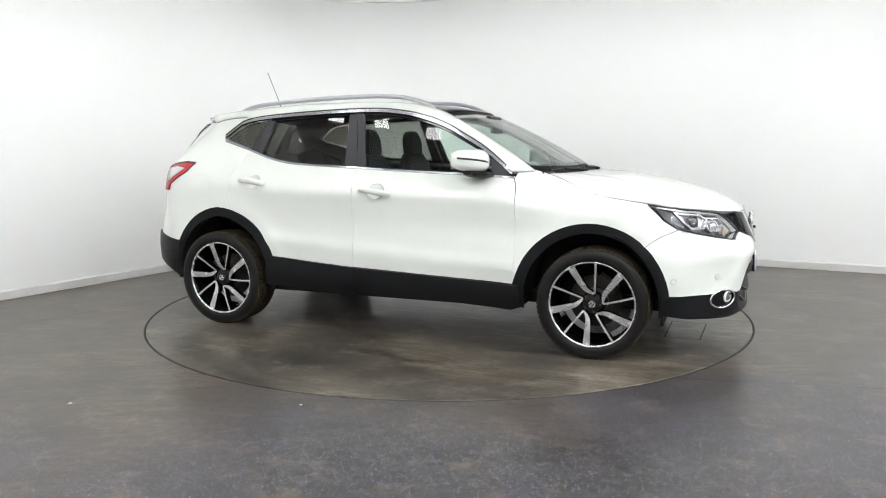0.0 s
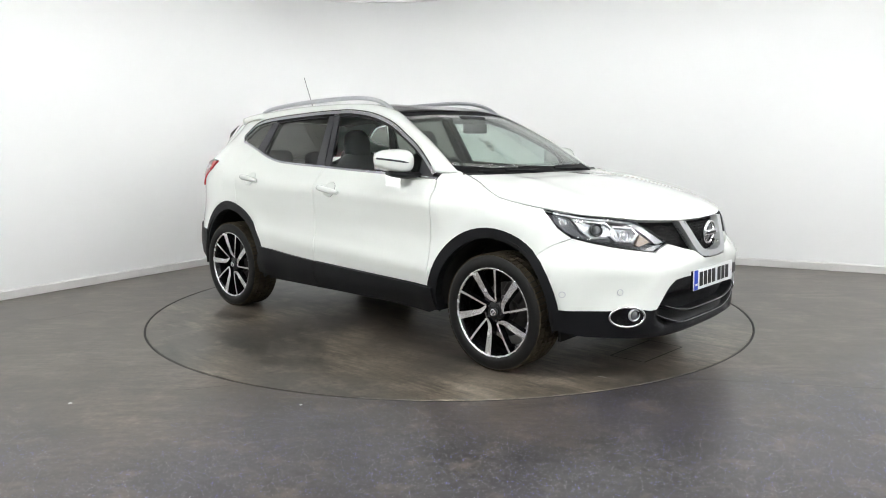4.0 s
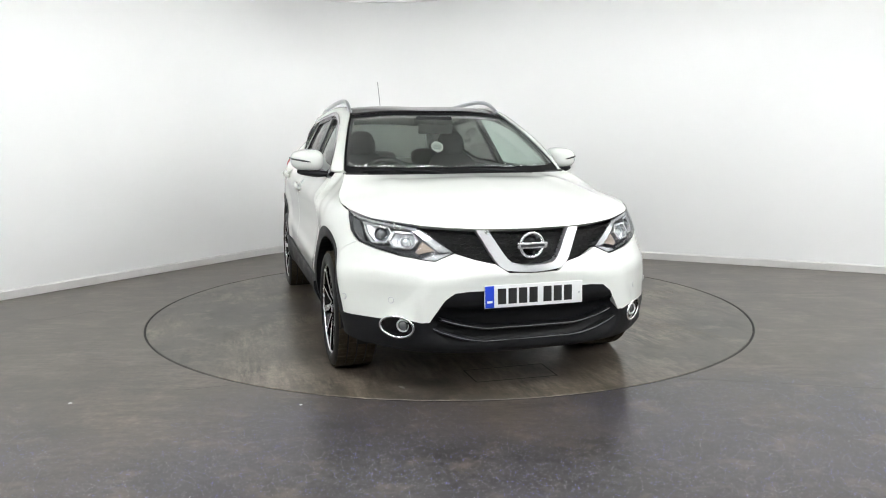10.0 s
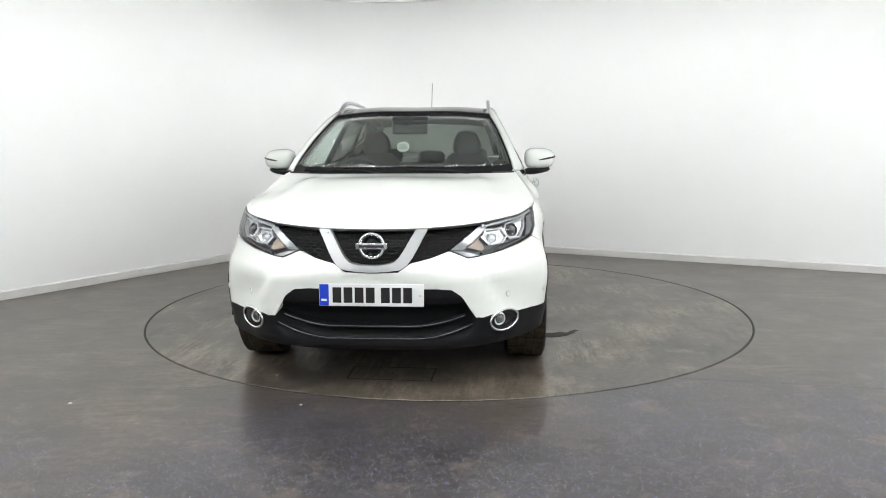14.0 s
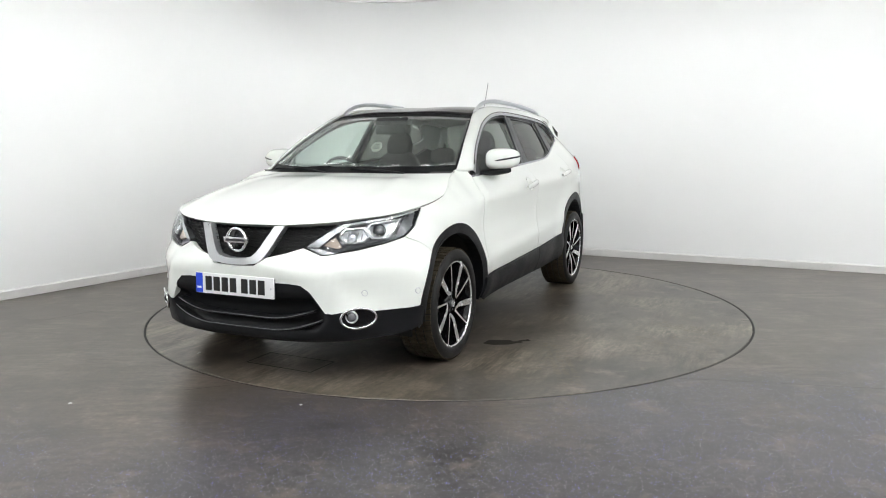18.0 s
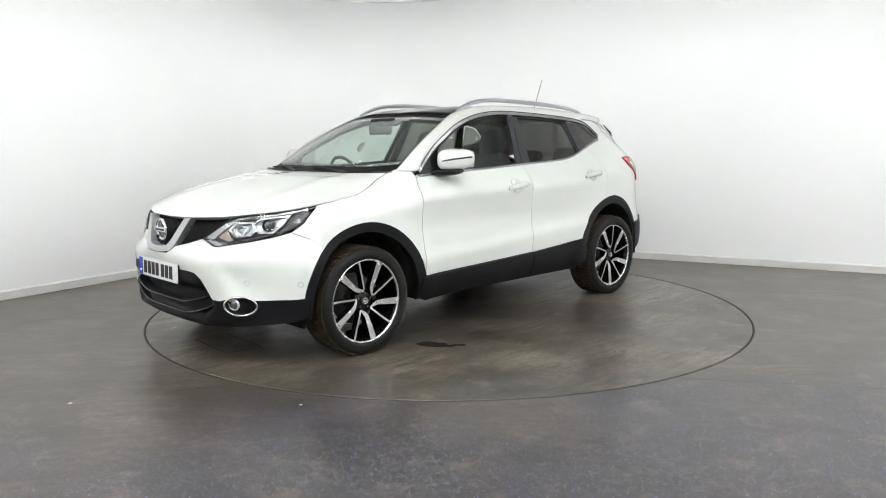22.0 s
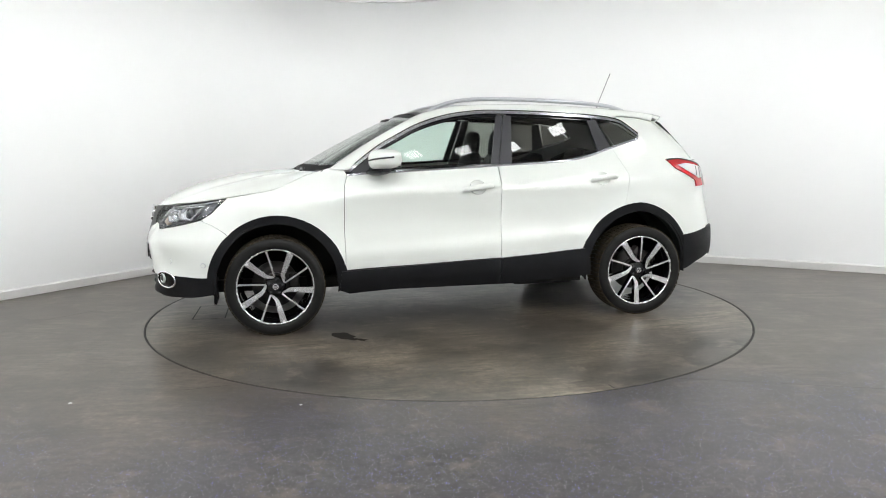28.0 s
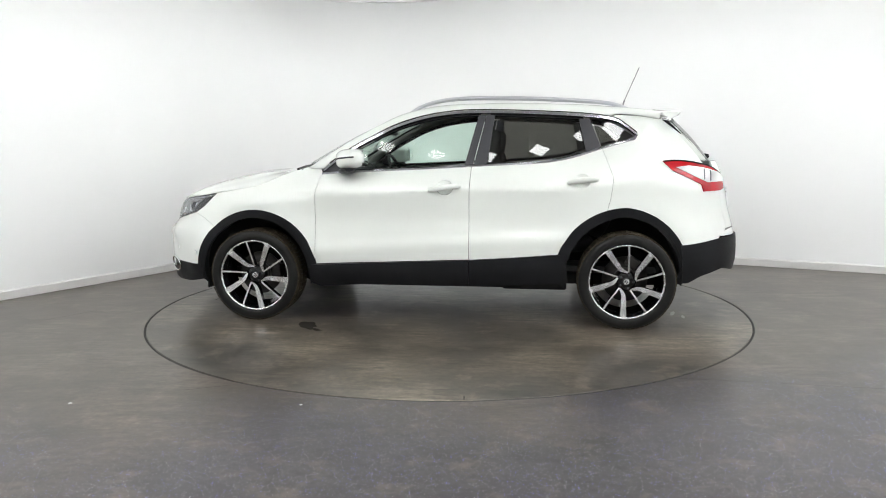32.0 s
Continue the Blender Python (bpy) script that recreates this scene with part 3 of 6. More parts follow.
def shrunk(poly, gap):
    """A polygon drawn in by gap."""
    area = 0.5 * np.sum(poly[:, 0] * np.roll(poly[:, 1], -1) - np.roll(poly[:, 0], -1) * poly[:, 1])
    poly = poly if area > 0 else poly[::-1]
    a, b = poly - np.roll(poly, 1, 0), np.roll(poly, -1, 0) - poly
    na = np.stack([-a[:, 1], a[:, 0]], 1) / (np.hypot(*a.T)[:, None] + 1e-12)
    nb = np.stack([-b[:, 1], b[:, 0]], 1) / (np.hypot(*b.T)[:, None] + 1e-12)
    m = na + nb
    m /= np.maximum((m * na).sum(1), 0.6)[:, None]
    return poly + gap * m


from mathutils import geometry


def panel(poly, side=1, off=0.0, thick=0.014, gap=0.0014, step=0.05, at=skin_at, bm=None, lift=None, holes=()):
    """A sheet of the car's skin inside a polygon of (length, height), with turned-in edges. side -1: the car's right.
    lift: a function of (s, z) that is added to off."""
    bm = bm or bmesh.new()
    loops = [dense(shrunk(np.array(poly, float), gap), step)] + [dense(shrunk(np.array(h, float), -gap), step) for h in holes]
    outer = loops[0]
    lo, hi = outer.min(0), outer.max(0)
    gx, gz = np.meshgrid(np.arange(lo[0] + step / 2, hi[0], step), np.arange(lo[1] + step / 2, hi[1], step))
    grid = np.stack([gx.ravel(), gz.ravel()], 1)
    if len(grid):
        keep = inside(outer, grid)
        for l in loops:
            keep &= ~near_edge(l, grid, step * 0.45)
        for l in loops[1:]:
            keep &= ~inside(l, grid)
        grid = grid[keep]
    pts, edges, base = [], [], 0
    for l in loops:
        edges += [(base + k, base + (k + 1) % len(l)) for k in range(len(l))]
        pts += l.tolist()
        base += len(l)
    pts += grid.tolist()
    co, _, faces, *_ = geometry.delaunay_2d_cdt([Vector(p) for p in pts], edges, [], 0, 1e-6)
    co = np.array([tuple(c) for c in co])
    tri = np.array(faces)
    mid = co[tri].mean(1)
    good = inside(outer, mid)
    for l in loops[1:]:
        good &= ~inside(l, mid)
    tri = tri[good]
    p, q, r = co[tri[:, 0]], co[tri[:, 1]], co[tri[:, 2]]
    area = np.abs((q[:, 0] - p[:, 0]) * (r[:, 1] - p[:, 1]) - (r[:, 0] - p[:, 0]) * (q[:, 1] - p[:, 1]))
    longest = np.maximum(np.maximum(np.hypot(*(q - p).T), np.hypot(*(r - q).T)), np.hypot(*(p - r).T))
    tri = tri[area > 0.01 * longest**2]

    def place(c, o):
        o = o + (lift(c[:, 0], c[:, 1]) if lift else 0.0)
        p = at(c[:, 0], c[:, 1], np.broadcast_to(o, len(c)))
        p[:, 1] *= side
        return p
    vs = [bm.verts.new(p) for p in place(co, off)]
    for a, b, c in tri:
        p, q, r = co[a], co[b], co[c]
        ccw = (q[0] - p[0]) * (r[1] - p[1]) - (r[0] - p[0]) * (q[1] - p[1]) > 0
        f = (vs[a], vs[b], vs[c]) if ccw == (side < 0) else (vs[c], vs[b], vs[a])
        try:
            bm.faces.new(f).smooth = True
        except ValueError:
            pass
    if thick:
        for n, l in enumerate(loops):
            top = [bm.verts.new(p) for p in place(l, off)]
            low = [bm.verts.new(p) for p in place(l, off - thick)]
            for k in range(len(l)):
                j = (k + 1) % len(l)
                f = (top[k], low[k], low[j], top[j])
                bm.faces.new(f if (side > 0) == (n == 0) else f[::-1])
    return bm


def band(points, wide):
    """A strip of that width along a line of (length, height)."""
    p = np.array(points, float)
    d = np.gradient(p, axis=0)
    n = np.stack([-d[:, 1], d[:, 0]], 1) / np.hypot(*d.T)[:, None]
    return np.vstack([p + n * wide / 2, (p - n * wide / 2)[::-1]])


def smooth_line(points, n):
    return [(v.x, v.y) for v in catmull([(*p, 0) for p in points], n)]


def X(*pairs):
    """Outline points given as x, z."""
    return [(along(x, z), z) for x, z in pairs]


def Y(*pairs):
    """Outline points on the nose given as y, z."""
    return [(across(y, z), z) for y, z in pairs]


def arch(cx, r0, r90, r180, start, stop, n=18):
    """An arc round a wheel; angles in degrees from the front, the radius changes on the way."""
    out = []
    for a in np.linspace(start, stop, n):
        r = np.interp(a, (0, 90, 180), (r0, r90, r180))
        out.append((cx + r * math.cos(radians(a)), 0.335 + r * math.sin(radians(a))))
    return out


WF, WR, WZ = 1.322, -1.312, 0.3295
ARCH_F = dict(cx=1.317, r0=0.437, r90=0.468, r180=0.475)
ARCH_R = dict(cx=-1.307, r0=0.49, r90=0.497, r180=0.40)
DLO_LOW = [(0.824, 1.058), (0.694, 1.067), (0.387, 1.081), (0.077, 1.094), (-0.26, 1.111), (-0.592, 1.126), (-0.792, 1.141), (-0.955, 1.173), (-1.138, 1.230), (-1.331, 1.284)]
DLO_TOP = [(0.824, 1.058), (0.771, 1.114), (0.618, 1.226), (0.462, 1.312), (0.303, 1.389), (0.104, 1.449), (-0.097, 1.479), (-0.282, 1.486), (-0.62, 1.477), (-1.024, 1.453), (-1.225, 1.422), (-1.301, 1.376), (-1.375, 1.318)]
LOW_LINE = smooth_line(DLO_LOW, 40)
TOP_LINE = smooth_line(DLO_TOP, 60)
FRONT_GAP = [(0.857, 0.425), (0.858, 0.70), (0.856, 0.90), (0.845, 1.00), (0.824, 1.058)]
REAR_GAP = [(-1.171, 0.816), (-1.192, 0.896), (-1.209, 1.033), (-1.175, 1.13), (-1.138, 1.230)]
SILL = [(0.857, 0.421), (0.40, 0.441), (-0.24, 0.467), (-0.58, 0.490), (-0.845, 0.515)]


def low_between(a, b):
    return [p for p in LOW_LINE if min(a, b) < p[0] < max(a, b)]


def top_z(x):
    t = sorted(TOP_LINE[10:])
    return float(np.interp(x, [p[0] for p in t], [p[1] for p in t]))


def low_z(x):
    t = LOW_LINE[::-1]
    return float(np.interp(x, [p[0] for p in t], [p[1] for p in t]))


def crease(s, z):
    """Pressed lines of the doors: a waist crease and a rising scallop above the sill."""
    s, z = np.asarray(s), np.asarray(z)
    fade = np.clip((1.15 - np.abs(s)) / 0.3, 0, 1)
    waist = 0.962 - 0.035 * s
    low = 0.575 - 0.06 * s
    a = 0.005 * np.exp(-((z - waist) / 0.045) ** 2) * np.clip((1.7 - np.abs(s)) / 0.4, 0, 1)
    b = 0.010 * np.where(z < low, np.exp(-((z - low) / 0.055) ** 2), np.exp(-((z - low) / 0.04) ** 2)) * fade
    return a + b - 0.006 * fade * np.exp(-((z - 0.75) / 0.09) ** 2)


def build_body(car):
    arch_f = arch(start=8, stop=170, **ARCH_F)
    arch_r = arch(start=16, stop=152, **ARCH_R)
    body = part("body", floor_pan(), DARK, car, "dark underside, wheel housings and inner sills")
    for side in (1, -1):
        # doors
        poly = FRONT_GAP + low_between(0.824, -0.247) + [(-0.247, low_z(-0.247)), (-0.240, 0.89), (-0.238, 0.467)] + SILL[1:2][::-1]
        door = part("front_door", panel(poly, side, lift=crease, step=0.03, gap=0.0030, holes=[cup_line(-0.07, 0.957)]), PAINT, car, "white front door")
        handle(door, -0.07, 0.957, side)
        back = arch(start=22, stop=74, **ARCH_R)
        poly = [(-0.247, low_z(-0.247)), *low_between(-0.247, -1.138), *REAR_GAP[::-1], *back[::-1], *SILL[2:][::-1], (-0.238, 0.467), (-0.240, 0.89)]
        door2 = part("rear_door", panel(X(*poly), side, lift=crease, step=0.03, gap=0.0008, holes=[cup_line(-1.005, 1.005)]), PAINT, car, "white rear door")
        handle(door2, -1.005, 1.005, side)
        # front wing
        poly = X(*FRONT_GAP[::-1]) + X((0.860, 0.425)) + X(*arch(start=49, stop=169, **ARCH_F)[::-1]) + X((1.70, 0.740)) + [(1.858, 0.777), (1.791, 0.826), (1.757, 0.921)] + X((1.465, 0.943), (1.32, 0.967), (1.22, 1.005), (1.12, 1.050), (1.03, 1.080), (0.95, 1.104), (0.90, 1.108), (0.845, 1.098))
        part("front_wing", panel(poly, side, lift=crease, step=0.03, gap=0.0013), PAINT, car, "white front wing")
        # rear quarter
        poly = X(*REAR_GAP) + X((-1.331, 1.284), (-1.385, 1.320), (-1.301, 1.382), (-1.225, 1.428), (-1.225, 1.46), (-1.4, 1.45), (-1.55, 1.425)) + X((-1.63, 1.36), (-1.72, 1.255), (-1.79, 1.15), (-1.86, 1.06)) + [(across(0.68, 0.94, True), 0.94), (across(0.672, 0.80, True), 0.80), (across(0.665, 0.685, True), 0.685)] + X((-1.94, 0.635), (-1.93, 0.618), (-1.80, 0.597), (-1.66, 0.580)) + X(*arch(start=76, stop=146, **ARCH_R)[::-1])
        quarter = part("rear_quarter", panel(poly, side, lift=crease, step=0.03), PAINT, car, "white rear quarter panel")
        if side < 0:
            flap = [(-1.40, 0.985), (-1.385, 0.965), (-1.385, 0.855), (-1.40, 0.835), (-1.525, 0.835), (-1.54, 0.855), (-1.555, 0.965), (-1.54, 0.985)]
            flap = [(s, z + 0.08) for s, z in X(*flap)]
            part("fuel_flap", panel(flap, side, off=0.0025, thick=0.004, gap=0.001, step=0.03), PAINT, quarter, "rounded white fuel filler flap")
        # cladding
        low = [(0.83, 0.262), (0.47, 0.282), (-0.40, 0.286), (-0.92, 0.30), (-0.90, 0.42)]
        def puff(s, z):
            return 0.012 + 0.010 * np.exp(-((np.asarray(z) - 0.40 + 0.02 * np.asarray(s)) / 0.05) ** 2)
        part("front_sill_trim", panel([(0.885, 0.420), *SILL[1:2], (-0.236, 0.466), (-0.236, 0.288), *low[1:2], low[0], (0.90, 0.29)], side, lift=puff, thick=0.05), CLADDING, car)
        part("rear_sill_trim", panel([(-0.240, 0.467), *SILL[3:], (-0.862, 0.516), (-0.905, 0.42), (-0.92, 0.32), (-0.42, 0.286), (-0.240, 0.286)], side, lift=puff, thick=0.05), CLADDING, car)
        for name, a, shift, s0, s1, d in (("front_arch_trim", ARCH_F, (0.050, 0.050, 0.060), -10, 188, 0.011), ("rear_arch_trim", ARCH_R, (0.07, 0.055, 0.05), -8, 178, 0.013)):
            outer = arch(start=s0 + 10, stop=s1 - 8, n=28, **a)
            inner = arch(a["cx"], a["r0"] - shift[0], a["r90"] - shift[1], a["r180"] - shift[2], s0, s1, 28)
            part(name, panel(X(*outer) + X(*inner[::-1]), side, off=d - 0.008, thick=0.07, step=0.035, gap=-0.004), CLADDING, car)
            # wheel housing
            bm = bmesh.new()
            rows = []
            for y in (0.885, 0.60, 0.45):
                rows.append([Vector((px, side * y, max(pz, 0.30))) for px, pz in arch(a["cx"], a["r0"] - shift[0] + 0.012, a["r90"] - shift[1] + 0.012, a["r180"] - shift[2] + 0.012, -4, 184, 28)])
            vs = sheet(bm, rows, flip=side > 0)
            bm.faces.new(vs[-1])
            solid(bm, 0.004)
            part("wheel_housing", bm, DARK, car)
        greenhouse(car, side)
        lamps(car, side)
        mirror(car, side)
        rear_lining = X((-1.22, 0.86), (-1.22, 1.17), (-1.45, 1.27), (-1.70, 1.22), (-1.90, 1.12), (-1.96, 1.0), (-1.96, 0.80), (-1.80, 0.86))
        part("load_lining", panel(rear_lining, side, off=-0.06, thick=0.02, gap=0, step=0.1), TRIM, car, "dark lining of the load space")
        # inner door linings and pillars
        lining = X((0.80, 0.40), (0.80, 1.05)) + low_between(0.8, -1.1) + X((-1.12, 1.2), (-1.25, 0.9), (-1.0, 0.85), (-0.80, 0.5), (-0.7, 0.4))
        part("door_lining", panel(lining, side, off=-0.05, thick=0.02, gap=0, step=0.1), TRIM, car, "dark inner door lining")
    front_end(car)
    top(car)
    tail_end(car)
    wipers(car)
    return body


def floor_pan():
    bm = bmesh.new()
    box(bm, (-1.62, -0.60, 0.26), (1.95, 0.60, 0.34))
    box(bm, (-0.86, -0.84, 0.27), (0.88, 0.84, 0.36))
    box(bm, (-0.2, -0.18, 0.20), (0.6, 0.14, 0.26))
    box(bm, (-1.7, -0.52, 0.19), (-0.9, -0.30, 0.30), 0.03)
    box(bm, (-0.92, 0.30, 0.20), (-0.45, 0.55, 0.28), 0.02)
    box(bm, (0.95, -0.55, 0.30), (1.95, 0.55, 0.82))
    box(bm, (1.705, -0.80, 0.215), (1.722, -0.56, 0.36))
    box(bm, (1.705, 0.56, 0.215), (1.722, 0.80, 0.36))
    for x in (WF, WR):
        tube(bm, [Vector((x, -0.7, 0.32)), Vector((x, 0.7, 0.32))], 0.05, 10)
    return bm


def cup_line(x, z):
    s = along(x, z)
    return [(s + 0.056 * math.cos(a), z + 0.008 + 0.046 * math.sin(a)) for a in np.linspace(0, 2 * math.pi, 24, endpoint=False)]


def handle(door, x, z, side):
    """A grip on two feet over a shallow cup."""
    cup = cup_line(x, z)
    x = along(x, z)

    def bowl(s, q):
        d = np.clip(np.hypot((np.asarray(s) - x) / 0.056, (np.asarray(q) - z - 0.008) / 0.046), 0, 1)
        return crease(s, q) - 0.022 * (1 - d**2)
    part("handle_cup", panel(cup, side, thick=0.0, gap=-0.0005, step=0.014, lift=bowl), PAINT, door)
    bm = bmesh.new()
    pts = []
    for k in np.linspace(-1, 1, 15):
        lift = 0.038 - 0.020 * abs(k) ** 3
        p = skin_at(np.array([x + 0.112 * k]), np.array([z - 0.012 * k]), np.array([lift]))[0]
        pts.append(Vector((p[0], side * p[1], p[2])))
    tube(bm, pts, [0.010 + 0.0065 * (1 - abs(k) ** 4) for k in np.linspace(-1, 1, 15)], 10, 1.25)
    part("door_handle", bm, PAINT, door)
    for k in (-0.80, 0.80):
        bm = bmesh.new()
        a = skin_at(np.array([x + 0.112 * k]), np.array([z - 0.012 * k]), np.array([-0.004]))[0]
        b = skin_at(np.array([x + 0.112 * k]), np.array([z - 0.012 * k]), np.array([0.026]))[0]
        tube(bm, [Vector((a[0], side * a[1], a[2])), Vector((b[0], side * b[1], b[2]))], 0.013, 10)
        part("handle_foot", bm, PAINT, door)


def bulge(middle):
    """Side glass is curved both ways."""
    return lambda s, z: -(np.asarray(s) - middle) ** 2 / 9.0 - (np.asarray(z) - 1.29) ** 2 / 5.0


def greenhouse(car, side):
    pillar_front = lambda z: float(np.interp(z, (1.098, 1.48), (-0.193, -0.283)))
    b_rear = lambda z: float(np.interp(z, (1.118, 1.471), (-0.351, -0.397)))
    c_front = lambda z: float(np.interp(z, (1.219, 1.445), (-1.035, -0.985)))
    c_rear = lambda z: float(np.interp(z, (1.234, 1.445), (-1.138, -1.056)))
    in_top = lambda x: top_z(x) - 0.022
    in_low = lambda x: low_z(x) + 0.014
    # front pane, with its dark frame
    frame_top = [(x, z - 0.022) for x, z in TOP_LINE if -0.275 < x < 0.70]
    poly = [(0.68, in_low(0.68) + 0.02), (0.66, 1.17)] + frame_top[2:] + [(pillar_front(1.46), 1.46), (pillar_front(1.1), in_low(-0.2))] + [(x, z + 0.014) for x, z in low_between(-0.15, 0.66)][::-1]
    part("front_window", panel(X(*poly), side, off=-0.006, thick=0.004, gap=0, step=0.04, lift=bulge(0.20)), GLASS_FRONT, car, "clear greenish side glass").visible_shadow = False
    sail = [(0.800, 1.068), (0.68, 1.072), (0.655, 1.185), (0.765, 1.108)]
    part("mirror_sail", panel(X(*sail), side, off=-0.002, gap=0, step=0.05), SATIN, car)
    # rear door pane
    poly = [(b_rear(1.13), in_low(-0.36)), (b_rear(1.46), in_top(-0.40))] + [(x, in_top(x)) for x in np.linspace(-0.45, -0.95, 9)] + [(c_front(1.42), 1.432), (c_front(1.22), 1.208)] + [(x, in_low(x)) for x in np.linspace(-0.98, -0.40, 12)]
    part("rear_window", panel(X(*poly), side, off=-0.006, thick=0.004, gap=0, step=0.04, lift=bulge(-0.66)), GLASS_DARK, car, "dark tinted rear side glass").visible_shadow = False
    # fixed quarter pane
    poly = [(c_rear(1.25) - 0.004, 1.247), (c_rear(1.43) - 0.012, 1.432), (-1.20, 1.412), (-1.275, 1.372), (-1.352, 1.316), (-1.31, 1.294)]
    part("quarter_window", panel(X(*poly), side, off=-0.010, thick=0.004, gap=0, step=0.06), GLASS_DARK, car, "dark tinted quarter glass").visible_shadow = False
    # pillars
    for name, p in (("front_door_pillar", [(pillar_front(1.1), low_z(-0.2)), (pillar_front(1.48), 1.470), (-0.333, 1.470), (-0.252, low_z(-0.25))]),
                    ("rear_door_pillar", [(-0.258, low_z(-0.25)), (-0.338, 1.470), (b_rear(1.47), 1.468), (b_rear(1.118), low_z(-0.35))]),
                    ("rear_pillar_trim", [(c_front(1.2), low_z(-1.03) + 0.006), (c_front(1.45), 1.436), (c_rear(1.445), 1.436), (c_rear(1.234), 1.232)])):
        part(name, panel(X(*p), side, off=-0.003, gap=0.0003, step=0.06), SATIN, car, "satin black window pillar")
    # dark rubber frames
    for name, line, w in (("window_seal", [(x, z - 0.015) for x, z in TOP_LINE if -0.30 < x < 0.76], 0.020), ("window_seal", [(x, z - 0.014) for x, z in TOP_LINE if -1.05 < x < -0.345], 0.022),
                          ("belt_seal", [(x, z + 0.009) for x, z in LOW_LINE if -1.05 < x < 0.74], 0.014)):
        part(name, panel(band(X(*line), w), side, off=-0.004, gap=0, step=0.06), GLOSS, car)
    # chrome surround
    part("upper_chrome_strip", panel(band(X(*TOP_LINE[1:]), 0.020), side, off=0.012, thick=0.016, gap=0, step=0.06), WINDOW_TRIM, car)
    part("outer_seal", panel(band(X(*[(x, z + 0.013) for x, z in TOP_LINE[2:]]), 0.006), side, off=0.015, thick=0.012, gap=0, step=0.06), GLOSS, car, "thin black seal above the chrome strip")
    part("lower_chrome_strip", panel(band(X(*smooth_line([(-1.375, 1.318), (-1.382, 1.303), (-1.360, 1.290)] + DLO_LOW[::-1], 50)), 0.012), side, off=0.006, thick=0.012, gap=0, step=0.06), WINDOW_TRIM, car)


# the edge of the windscreen and of the roof, on the car's left
SCREEN_EDGE = [(0.935, 0.722, 1.092), (0.78, 0.690, 1.195), (0.60, 0.648, 1.302), (0.43, 0.605, 1.392), (0.27, 0.562, 1.468)]
ROOF_EDGE = [(0.27, 0.562, 1.468), (0.10, 0.545, 1.510), (-0.10, 0.538, 1.532), (-0.60, 0.535, 1.538), (-1.05, 0.538, 1.520), (-1.40, 0.540, 1.490), (-1.56, 0.540, 1.468)]


